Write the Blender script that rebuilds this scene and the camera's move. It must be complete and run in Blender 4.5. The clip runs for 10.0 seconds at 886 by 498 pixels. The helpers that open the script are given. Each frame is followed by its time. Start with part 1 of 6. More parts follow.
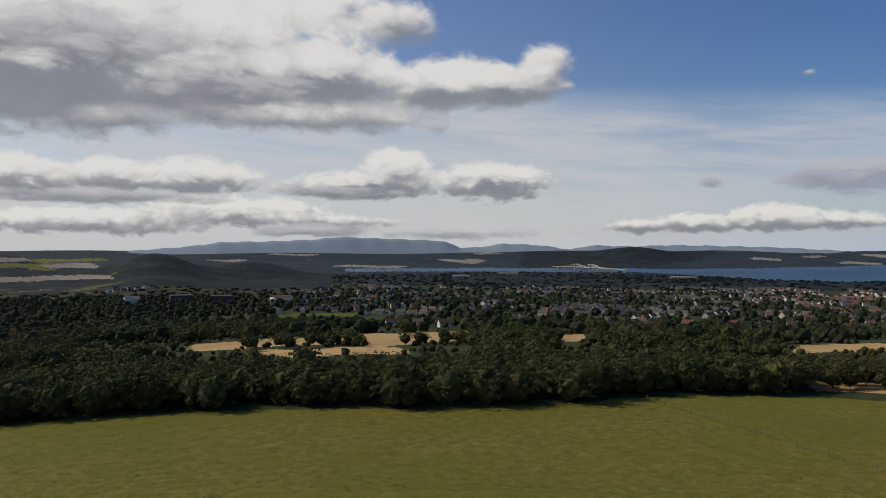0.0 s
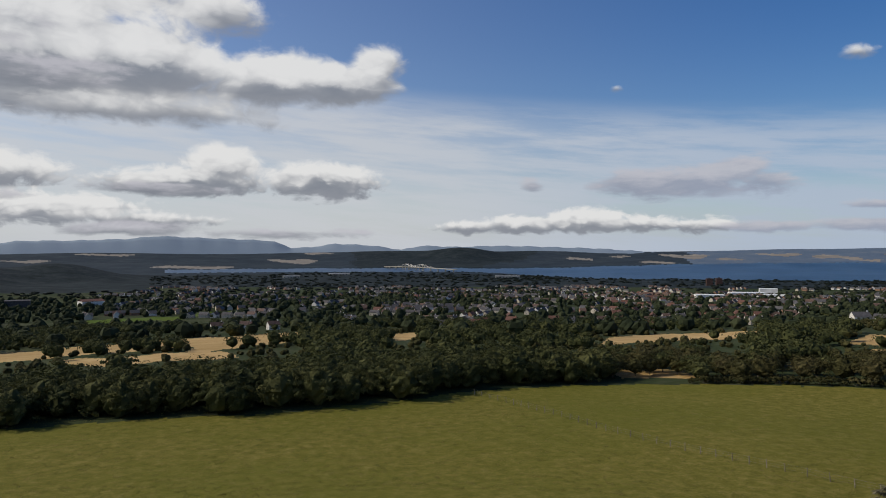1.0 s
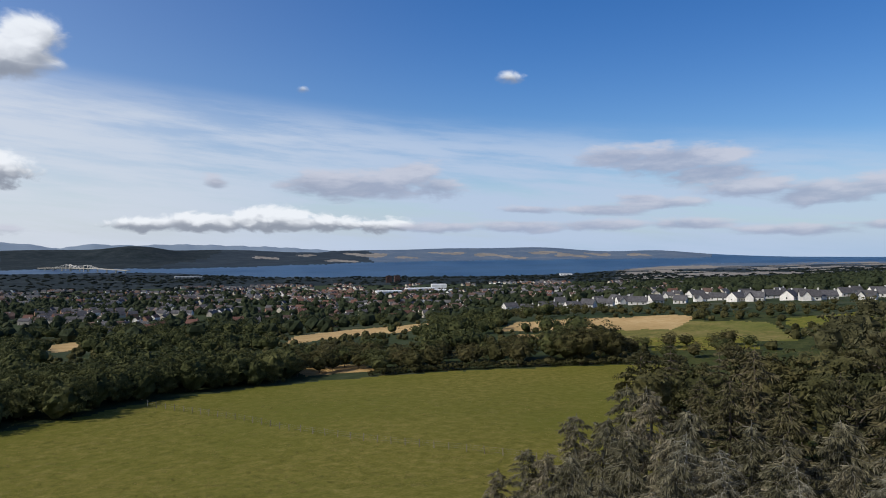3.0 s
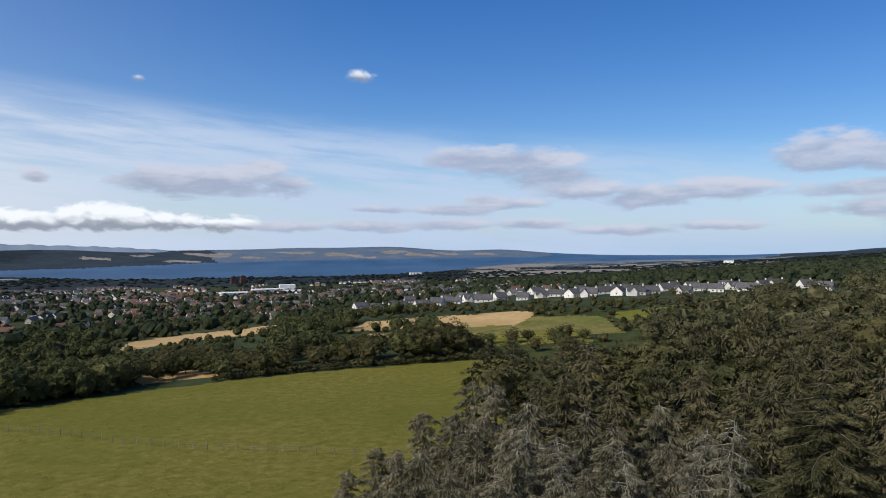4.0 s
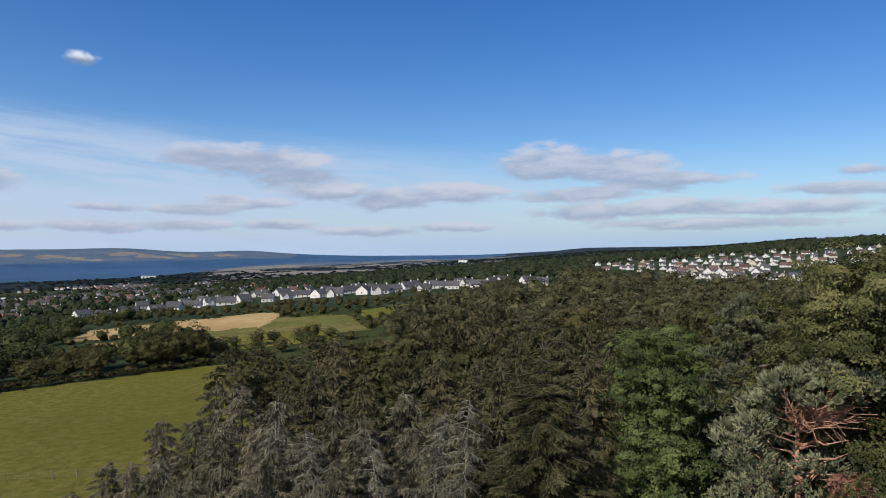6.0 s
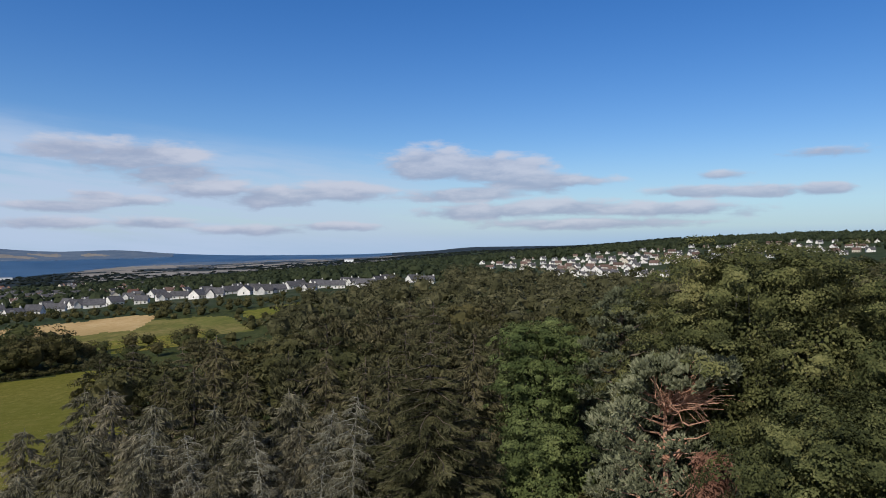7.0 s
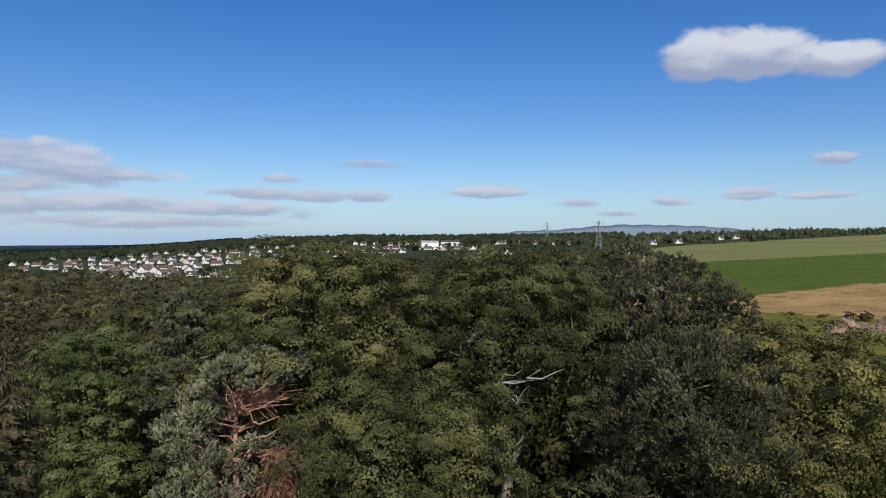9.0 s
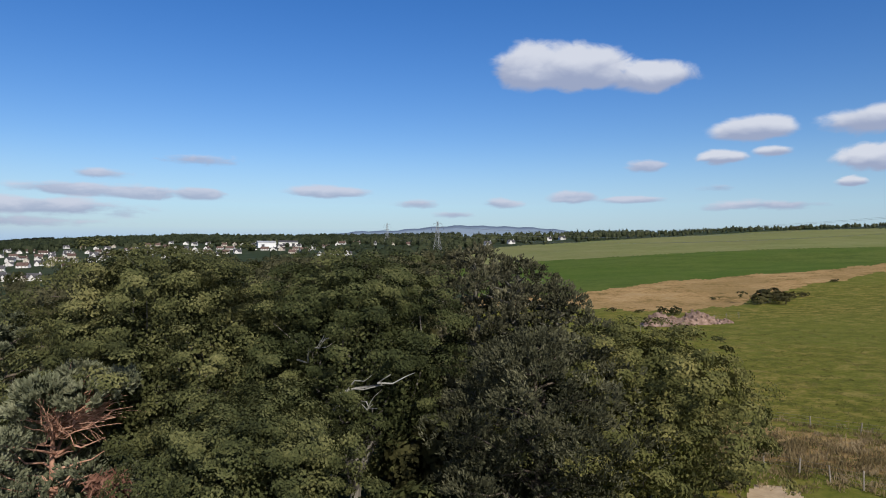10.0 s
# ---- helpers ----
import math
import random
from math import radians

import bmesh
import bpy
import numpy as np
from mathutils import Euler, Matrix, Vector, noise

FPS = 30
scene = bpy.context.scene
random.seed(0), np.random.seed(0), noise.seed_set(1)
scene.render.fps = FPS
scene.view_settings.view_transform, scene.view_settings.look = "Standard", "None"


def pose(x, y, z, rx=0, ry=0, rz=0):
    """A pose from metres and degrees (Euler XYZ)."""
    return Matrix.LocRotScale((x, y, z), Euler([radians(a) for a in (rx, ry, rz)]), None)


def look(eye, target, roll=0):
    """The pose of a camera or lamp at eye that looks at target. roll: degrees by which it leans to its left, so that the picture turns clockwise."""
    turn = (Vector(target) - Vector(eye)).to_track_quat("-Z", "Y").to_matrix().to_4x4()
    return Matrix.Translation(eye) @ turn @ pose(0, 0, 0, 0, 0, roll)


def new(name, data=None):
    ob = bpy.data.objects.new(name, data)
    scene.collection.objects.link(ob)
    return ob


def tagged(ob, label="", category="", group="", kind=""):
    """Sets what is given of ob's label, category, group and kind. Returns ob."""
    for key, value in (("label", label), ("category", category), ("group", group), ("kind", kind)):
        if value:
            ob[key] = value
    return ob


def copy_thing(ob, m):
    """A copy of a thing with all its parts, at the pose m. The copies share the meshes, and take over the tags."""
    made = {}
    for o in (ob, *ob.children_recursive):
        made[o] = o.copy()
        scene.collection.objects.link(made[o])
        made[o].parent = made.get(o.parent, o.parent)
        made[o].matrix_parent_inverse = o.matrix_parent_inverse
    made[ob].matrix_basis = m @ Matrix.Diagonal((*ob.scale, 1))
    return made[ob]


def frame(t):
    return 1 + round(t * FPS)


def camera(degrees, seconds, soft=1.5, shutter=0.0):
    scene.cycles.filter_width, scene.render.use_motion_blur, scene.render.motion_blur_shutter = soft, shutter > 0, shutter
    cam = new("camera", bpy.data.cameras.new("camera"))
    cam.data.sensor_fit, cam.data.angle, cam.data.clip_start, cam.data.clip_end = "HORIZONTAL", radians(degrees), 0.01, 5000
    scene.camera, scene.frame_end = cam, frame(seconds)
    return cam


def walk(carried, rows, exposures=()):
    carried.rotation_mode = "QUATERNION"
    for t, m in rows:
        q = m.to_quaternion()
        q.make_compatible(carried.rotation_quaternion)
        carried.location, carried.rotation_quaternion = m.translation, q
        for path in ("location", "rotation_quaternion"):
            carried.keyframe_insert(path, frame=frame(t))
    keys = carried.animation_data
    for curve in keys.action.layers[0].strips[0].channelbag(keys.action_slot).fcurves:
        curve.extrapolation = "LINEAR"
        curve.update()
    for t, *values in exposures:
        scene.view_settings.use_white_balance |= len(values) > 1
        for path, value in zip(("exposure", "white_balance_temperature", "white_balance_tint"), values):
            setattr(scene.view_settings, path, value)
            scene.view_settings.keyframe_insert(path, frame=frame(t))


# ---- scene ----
cam = camera(64.75, 10.0, soft=0.95)
EYE_Z = 34.0
# seconds, turn to the right, tilt up, lean, and the drone's drift east, north and up
FLIGHT = [
    (0.0, 0.0, 0.0, 0.0, 0.0, 0.0, 0.0),
    (0.5, 6.92, 0.01, -0.03, -0.04, -0.22, -0.04),
    (1.0, 13.73, 0.03, -0.09, -0.19, -0.38, -0.07),
    (1.5, 20.24, 0.0, -0.05, 0.05, -0.35, 0.05),
    (2.0, 26.61, -0.02, 0.04, 0.40, -0.28, 0.13),
    (2.5, 32.85, -0.01, -0.09, 0.42, -0.42, 0.10),
    (4.0, 51.24, -0.03, -0.04, 0.01, -1.06, 0.21),
    (4.5, 57.20, -0.01, -0.05, -0.16, -1.10, 0.16),
    (5.0, 62.35, 0.01, -0.01, -0.31, -1.16, 0.02),
    (5.5, 67.09, 0.05, 0.07, -0.51, -1.21, -0.13),
    (7.0, 81.15, -0.04, 0.17, -0.91, -1.12, -0.52),
    (7.5, 85.85, -0.04, 0.14, -0.73, -1.08, -0.65),
    (8.0, 92.98, -0.05, 0.03, -0.32, -1.00, -0.72),
    (8.5, 104.17, -0.05, -0.11, -0.03, -0.85, -0.68),
    (9.0, 116.01, 0.01, -0.23, 0.29, -0.64, -0.63),
    (9.2, 120.55, 0.04, -0.24, 0.45, -0.58, -0.60),
    (9.3, 122.95, 0.06, -0.25, 0.53, -0.55, -0.58),
    (9.4, 125.16, 0.08, -0.25, 0.62, -0.53, -0.57),
    (9.5, 126.87, 0.09, -0.25, 0.71, -0.51, -0.55),
    (9.6, 127.75, 0.09, -0.24, 0.80, -0.50, -0.53),
    (9.7, 128.45, 0.08, -0.22, 0.90, -0.49, -0.51),
    (9.8, 128.82, 0.08, -0.20, 1.01, -0.48, -0.48),
    (10.0, 129.11, 0.07, -0.16, 1.23, -0.47, -0.43),
]
walk(cam, [(t, pose(x + 0.3, y, EYE_Z + z, 90 + tilt, lean, -turn)) for t, turn, tilt, lean, x, y, z in FLIGHT],
     exposures=[(0.0, -0.16, 6600, 10), (1.0, -0.08, 6400, 10), (2.5, 0.10, 6020, 10), (4.5, 0.33, 6000, 10), (7.5, 0.16, 5950, 10), (10.0, 0.24, 5980, 12)])

# ---- sky, sun ----
SUN_AZ, SUN_EL = -72.0, 37.0


def bearing(az, el):
    a, e = radians(az), radians(el)
    return Vector((math.sin(a) * math.cos(e), math.cos(a) * math.cos(e), math.sin(e)))


sun = new("sun", bpy.data.lights.new("sun", "SUN"))
sun.data.energy, sun.data.angle, sun.data.color = 3.8, radians(0.6), (1.0, 0.89, 0.71)
sun.matrix_world = look(bearing(SUN_AZ, SUN_EL) * 100, (0, 0, 0))

world = bpy.data.worlds.new("world")
scene.world = world
world.use_nodes = True
wn, wl = world.node_tree.nodes, world.node_tree.links
wn.clear()


def sock(s, v):
    if isinstance(v, bpy.types.NodeSocket):
        wl.new(v, s)
    elif v is not None:
        s.default_value = v


def wm(op, a, b=None, c=None, clamp=False):
    n = wn.new("ShaderNodeMath")
    n.operation, n.use_clamp = op, clamp
    for s, v in zip(n.inputs, (a, b, c)):
        sock(s, v)
    return n.outputs[0]


def wv(op, a, b=None, c=None):
    n = wn.new("ShaderNodeVectorMath")
    n.operation = op
    for s, v in zip(n.inputs, (a, b, c)):
        sock(s, v)
    return n.outputs["Value"] if op in ("LENGTH", "DOT_PRODUCT") else n.outputs[0]


def wnoise(vec, scale, detail, rough=0.55):
    n = wn.new("ShaderNodeTexNoise")
    sock(n.inputs["Vector"], vec)
    n.inputs["Scale"].default_value, n.inputs["Detail"].default_value, n.inputs["Roughness"].default_value = scale, detail, rough
    return n.outputs[0]


def wramp(x, lo, hi, a=0.0, b=1.0):
    n = wn.new("ShaderNodeMapRange")
    n.interpolation_type = "SMOOTHSTEP"
    for s, v in zip(n.inputs, (x, lo, hi, a, b)):
        sock(s, v)
    return n.outputs[0]


def wmix(f, a, b):
    n = wn.new("ShaderNodeMix")
    n.data_type = "RGBA"
    for i, v in ((0, f), (6, a), (7, b)):
        sock(n.inputs[i], v)
    return n.outputs[2]


sky = wn.new("ShaderNodeTexSky")
sky.sky_type, sky.sun_disc = "NISHITA", False
sky.sun_elevation, sky.sun_rotation = radians(SUN_EL), radians(SUN_AZ)
sky.altitude, sky.air_density, sky.dust_density, sky.ozone_density = 200, 1.0, 0.6, 2.0
coord = wn.new("ShaderNodeTexCoord").outputs["Generated"]
sep = wn.new("ShaderNodeSeparateXYZ")
wl.new(coord, sep.inputs[0])
az_deg = wm("MULTIPLY", wm("ARCTAN2", sep.outputs[0], sep.outputs[1]), 57.29578)
el_deg = wm("MULTIPLY", wm("ARCSINE", sep.outputs[2]), 57.29578)
comb = wn.new("ShaderNodeCombineXYZ")
wl.new(az_deg, comb.inputs[0]), wl.new(el_deg, comb.inputs[1])
SKY_P = comb.outputs[0]

# clouds, one call each: bearing, height, half width, half height, weight
HEAPS, LAYERS = [], []


def heap(*row):
    HEAPS.append(row)


def bank(*row):
    LAYERS.append(row)


# the great cloud to the north-west
heap(-29.0, 15.0, 15.0, 5.6, 1.5)
heap(-16.5, 14.2, 8.5, 4.0, 1.3)
heap(-19.0, 18.6, 14.0, 2.8, 1.2)
heap(-9.0, 13.8, 5.5, 3.0, 1.25)
heap(-4.0, 18.0, 3.0, 1.6, 0.8)
heap(0.0, 13.2, 5.0, 2.0, 1.15)
heap(5.0, 13.1, 4.6, 1.6, 1.15)
heap(8.4, 14.8, 2.2, 1.3, 1.0)
heap(-13.0, 10.2, 5.0, 0.9, 0.55)
heap(-7.0, 10.4, 6.0, 1.0, 0.55)
heap(-24.0, 9.6, 3.0, 0.8, 0.6)
heap(-48.0, 16.0, 14.0, 7.0, 1.2)
heap(-72.0, 19.0, 16.0, 8.0, 1.2)
heap(-102.0, 22.0, 18.0, 8.0, 1.0)
# small heaps under it
heap(-3.8, 6.5, 2.6, 1.5, 1.25)
heap(-6.6, 5.2, 5.6, 1.0, 1.05)
heap(4.0, 5.5, 4.2, 1.35, 1.15)
heap(-31.5, 5.4, 4.0, 1.3, 1.0)
heap(-25.0, 5.5, 4.0, 1.1, 0.95)
heap(-19.4, 5.6, 4.2, 1.3, 1.05)
heap(-16.5, 3.0, 6.5, 1.0, 1.05)
heap(-27.0, 2.1, 7.5, 0.9, 0.95)
heap(-9.0, 2.2, 4.5, 0.5, 0.7)
# the row low over the firth
heap(15.8, 1.8, 2.2, 0.5, 0.85)
heap(20.2, 2.0, 3.0, 0.7, 1.15)
heap(25.4, 2.3, 3.2, 0.9, 1.2)
heap(29.6, 2.0, 2.8, 0.6, 0.85)
heap(34.0, 1.9, 2.6, 0.5, 0.65)
bank(38.6, 1.8, 3.2, 0.4, 0.8)
bank(45.0, 1.9, 3.6, 0.5, 0.85)
bank(51.6, 2.0, 3.6, 0.45, 0.85)
bank(58.5, 2.0, 3.0, 0.5, 0.95)
# white heaps to the south
heap(136.4, 14.7, 3.0, 1.6, 1.4)
heap(140.4, 14.3, 3.7, 1.5, 1.4)
heap(145.6, 13.4, 3.0, 1.0, 1.2)
heap(153.0, 9.1, 2.4, 0.85, 1.35)
heap(150.9, 7.1, 1.5, 0.5, 1.0)
heap(154.4, 7.4, 1.2, 0.35, 0.8)
heap(161.0, 9.2, 3.0, 0.9, 1.0)
heap(162.4, 6.6, 3.4, 0.9, 1.15)
heap(159.4, 4.9, 0.9, 0.35, 0.95)
heap(175.0, 9.0, 8.0, 2.2, 1.0)
heap(-160.0, 14.0, 12.0, 4.0, 1.0)
heap(-130.0, 10.0, 12.0, 4.0, 1.0)
# flat grey and pinkish layers
bank(-27.0, 3.9, 8.0, 0.55, 1.1)
bank(-27.0, 15.0, 8.0, 1.8, 0.8)
bank(-17.0, 12.2, 6.0, 1.4, 0.8)
bank(-10.0, 1.5, 5.5, 0.55, 0.95)
bank(-8.5, 4.6, 5.0, 0.5, 0.9)
bank(1.0, 1.2, 7.0, 0.4, 0.6)
bank(29.8, 5.3, 3.8, 1.1, 1.1)
bank(33.4, 5.2, 3.6, 1.0, 1.1)
bank(36.6, 6.0, 2.4, 1.1, 1.0)
bank(38.5, 5.0, 2.0, 0.9, 0.9)
heap(44.4, 13.8, 0.8, 0.5, 0.5)
heap(27.6, 12.6, 0.5, 0.3, 0.4)
bank(21.0, 5.2, 0.8, 0.5, 0.6)
bank(46.0, 3.2, 2.6, 0.35, 0.85)
bank(52.0, 3.2, 3.2, 0.45, 0.85)
bank(53.2, 7.4, 3.4, 0.8, 1.05)
bank(57.6, 7.0, 4.4, 1.2, 1.15)
bank(60.4, 5.9, 3.6, 0.9, 1.05)
bank(54.6, 4.1, 1.8, 0.3, 0.8)
bank(56.0, 3.6, 4.0, 0.45, 0.85)
bank(63.0, 4.6, 3.6, 0.8, 1.1)
bank(67.4, 4.2, 3.6, 0.9, 1.05)
bank(72.4, 4.6, 4.4, 0.8, 1.0)
bank(66.0, 1.5, 4.6, 0.4, 0.85)
bank(72.0, 1.8, 4.0, 0.4, 0.85)
bank(80.6, 6.9, 4.0, 1.4, 1.25)
bank(85.2, 6.5, 4.6, 1.2, 1.2)
bank(89.0, 5.4, 5.0, 0.8, 1.1)
bank(83.0, 4.4, 4.6, 0.7, 1.0)
bank(84.0, 3.0, 5.0, 0.7, 1.05)
bank(90.6, 3.3, 6.0, 0.7, 1.1)
bank(99.4, 3.0, 6.0, 0.65, 1.05)
bank(93.0, 2.0, 9.0, 0.45, 0.85)
bank(101.2, 4.4, 3.6, 0.5, 1.0)
bank(105.6, 4.3, 3.0, 0.5, 0.95)
bank(109.8, 4.3, 1.9, 0.5, 1.15)
bank(102.8, 5.6, 2.0, 0.4, 0.6)
bank(109.8, 7.0, 2.4, 0.35, 0.55)
bank(119.8, 4.6, 3.2, 0.45, 1.05)
bank(127.0, 3.8, 1.6, 0.35, 0.7)
bank(133.6, 3.8, 1.6, 0.35, 0.8)
bank(130.0, 2.9, 1.6, 0.3, 0.7)
bank(139.8, 4.3, 1.8, 0.5, 0.95)
bank(144.4, 4.0, 2.4, 0.25, 0.75)
bank(145.4, 6.6, 1.5, 0.5, 1.0)
bank(150.6, 4.8, 1.6, 0.3, 0.6)
bank(154.0, 3.4, 4.4, 0.35, 0.75)


def heaps(p, rows, rise=False):
    """How deep a bearing lies in the rows' clouds and, with rise, how far up in them."""
    out = num = den = None
    for a, e, ra, re, w in rows:
        q = wv("MULTIPLY_ADD", p, (1 / (1.25 * ra), 1 / (1.25 * re), 0), (-a / (1.25 * ra), -e / (1.25 * re), 0))
        v = wm("MULTIPLY_ADD", wv("LENGTH", q), -w, w)
        out = v if out is None else wm("SMOOTH_MAX", out, v, 0.2)
        if rise:
            inside = wm("MAXIMUM", wm("ADD", v, 0.25), 0.0)
            up = wv("DOT_PRODUCT", q, (0, 1, 0))
            num = wm("MULTIPLY", up, inside) if num is None else wm("MULTIPLY_ADD", up, inside, num)
            den = inside if den is None else wm("ADD", den, inside)
    return (out, wm("DIVIDE", num, wm("ADD", den, 0.001))) if rise else out


def billow(vec, scale, detail):
    """Rounded swellings, 0 in the creases to about 1 on the crowns."""
    n = wn.new("ShaderNodeTexVoronoi")
    n.feature, n.normalize = "SMOOTH_F1", True
    sock(n.inputs["Vector"], vec)
    for k, v in (("Scale", scale), ("Detail", detail), ("Roughness", 0.5), ("Lacunarity", 2.3), ("Smoothness", 0.35)):
        n.inputs[k].default_value = v
    return wm("MULTIPLY_ADD", n.outputs["Distance"], -1.7, 1.1)


wide = wv("MULTIPLY", SKY_P, (0.62, 1.0, 1.0))
warp_n = wn.new("ShaderNodeTexNoise")
wl.new(wide, warp_n.inputs["Vector"])
warp_n.inputs["Scale"].default_value, warp_n.inputs["Detail"].default_value = 0.33, 3
warped = wv("MULTIPLY_ADD", warp_n.outputs["Color"], (2.6, 1.6, 0), wide)
small_low = wramp(el_deg, 4.0, 11.0)
swell = wmix(small_low, billow(warped, 1.05, 1.5), billow(warped, 0.42, 2.5))
rough_n = wm("SUBTRACT", wmix(small_low, wnoise(warped, 1.3, 6, 0.6), wnoise(warped, 0.55, 8, 0.6)), 0.5)
body, up_in = heaps(SKY_P, HEAPS, True)
body = wm("MAXIMUM", body, -0.8)
here = wm("MULTIPLY_ADD", rough_n, 1.0, wm("MULTIPLY_ADD", wm("SUBTRACT", swell, 0.45), 0.6, body))
cover = wramp(here, 0.0, wramp(el_deg, 3.0, 14.0, 0.42, 0.50))
lit = wramp(wm("MULTIPLY_ADD", rough_n, 0.55, wm("MULTIPLY_ADD", wm("SUBTRACT", swell, 0.5), 1.1, wm("MULTIPLY", up_in, 1.25))), wramp(az_deg, 5, -25, -0.48, -0.72), 0.52)
thick = wramp(here, 0.35, 1.15)
# the layers lie in long strips
flat_p = wv("MULTIPLY", SKY_P, (0.42, 1.35, 1.0))
flat_n = wnoise(wv("MULTIPLY_ADD", warp_n.outputs["Color"], (1.3, 0.7, 0), flat_p), 0.62, 6, 0.56)
flat_body, flat_up = heaps(SKY_P, LAYERS, True)
layer = wm("MULTIPLY_ADD", wm("SUBTRACT", flat_n, 0.5), 1.9, wm("MAXIMUM", flat_body, -0.8))
layer_cover = wramp(layer, -0.02, 0.52)
layer_tone = wramp(wm("MULTIPLY_ADD", wm("SUBTRACT", flat_n, 0.5), 2.2, wm("MULTIPLY", flat_up, 0.7)), -0.45, 0.55)
# thin streaks of high cloud, lower to the right
sh = wn.new("ShaderNodeCombineXYZ")
wl.new(wm("MULTIPLY", az_deg, 0.05), sh.inputs[0])
wl.new(wm("MULTIPLY_ADD", az_deg, 0.034, wm("MULTIPLY", el_deg, 0.42)), sh.inputs[1])
streak = wnoise(sh.outputs[0], 1.5, 7, 0.62)
top_edge = wm("MULTIPLY_ADD", az_deg, -0.072, 12.9)
veil_h = wm("MULTIPLY", wramp(wm("SUBTRACT", top_edge, el_deg), -1.2, 2.2), wramp(az_deg, 100, 52))
veil = wm("MULTIPLY", veil_h, wramp(streak, 0.32, 0.60, wramp(az_deg, 2, 40, 0.62, 0.24), 1.0), None, True)
haze = wm("MULTIPLY", wramp(el_deg, 9, -2.0), wramp(az_deg, 110, 15, 0.75, 0.85))
cloud_col = wmix(lit, wmix(wramp(az_deg, 60, 125), (0.26, 0.275, 0.31, 1), (0.30, 0.33, 0.42, 1)), wmix(wramp(az_deg, 60, 125), (0.80, 0.79, 0.77, 1), (0.60, 0.60, 0.61, 1)))
cloud_col = wmix(wm("MULTIPLY", wm("MULTIPLY", thick, wramp(az_deg, 40, 5, 0.0, 0.85)), wramp(lit, 0.6, 0.2)), cloud_col, (0.20, 0.22, 0.26, 1))
rich = wn.new("ShaderNodeHueSaturation")
rich.inputs["Hue"].default_value, rich.inputs["Saturation"].default_value = 0.512, 1.38
wl.new(wramp(az_deg, -5, 50, 1.12, 1.38), rich.inputs["Saturation"])
wl.new(sky.outputs[0], rich.inputs["Color"])
base_sky = wn.new("ShaderNodeVectorMath")
base_sky.operation = "SCALE"
wl.new(rich.outputs[0], base_sky.inputs[0])
wl.new(wramp(az_deg, 25, 85, 0.100, 0.087), base_sky.inputs["Scale"])
low = wm("MULTIPLY", wramp(el_deg, 4.0, 0.0), 0.92)
haze = wm("MAXIMUM", haze, low)
col = wmix(haze, base_sky.outputs[0], wmix(wramp(az_deg, 70, 105), wmix(wramp(az_deg, 8, 62), (0.52, 0.55, 0.59, 1), (0.37, 0.47, 0.60, 1)), (0.30, 0.43, 0.59, 1)))
col = wmix(wm("MULTIPLY", veil, 0.85), col, wmix(wramp(az_deg, 4, 44), (0.60, 0.615, 0.64, 1), (0.44, 0.51, 0.62, 1)))
col = wmix(wm("MULTIPLY", cover, 0.95), col, cloud_col)
layer_col = wmix(layer_tone, wmix(wramp(az_deg, -5, 45), (0.22, 0.235, 0.27, 1), (0.30, 0.33, 0.42, 1)), (0.53, 0.52, 0.56, 1))
col = wmix(wm("MULTIPLY", layer_cover, 0.82), col, layer_col)
bg = wn.new("ShaderNodeBackground")
wl.new(col, bg.inputs[0])
bg.inputs[1].default_value = 1.0
wl.new(bg.outputs[0], wn.new("ShaderNodeOutputWorld").inputs[0])

# ---- materials ----
def material(name, rough=0.8):
    m = bpy.data.materials.new(name)
    m.use_nodes = True
    nt = m.node_tree
    return m, nt.nodes, nt.links, nt.nodes["Principled BSDF"]


def node(ns, kind, **props):
    n = ns.new(kind)
    for k, v in props.items():
        n.inputs[k].default_value = v
    return n


def ramp(ns, ls, fac, stops):
    r = ns.new("ShaderNodeValToRGB")
    while len(r.color_ramp.elements) < len(stops):
        r.color_ramp.elements.new(0.5)
    for e, (p, c) in zip(r.color_ramp.elements, stops):
        e.position, e.color = p, (*c, 1)
    ls.new(fac, r.inputs[0])
    return r.outputs[0]


def mixc(ns, ls, f, a, b, mode="MIX"):
    n = ns.new("ShaderNodeMix")
    n.data_type, n.blend_type = "RGBA", mode
    for i, v in ((0, f), (6, a), (7, b)):
        if isinstance(v, bpy.types.NodeSocket):
            ls.new(v, n.inputs[i])
        else:
            n.inputs[i].default_value = v if i == 0 else (*v, 1)
    return n.outputs[2]


def noisy(ns, ls, scale, detail=5, rough=0.6, stretch=None):
    geo = ns.new("ShaderNodeNewGeometry").outputs["Position"]
    if stretch:
        mp = ns.new("ShaderNodeMapping")
        mp.inputs["Scale"].default_value = stretch
        ls.new(geo, mp.inputs[0])
        geo = mp.outputs[0]
    n = node(ns, "ShaderNodeTexNoise", Scale=scale, Detail=detail, Roughness=rough)
    ls.new(geo, n.inputs["Vector"])
    return n.outputs[0]


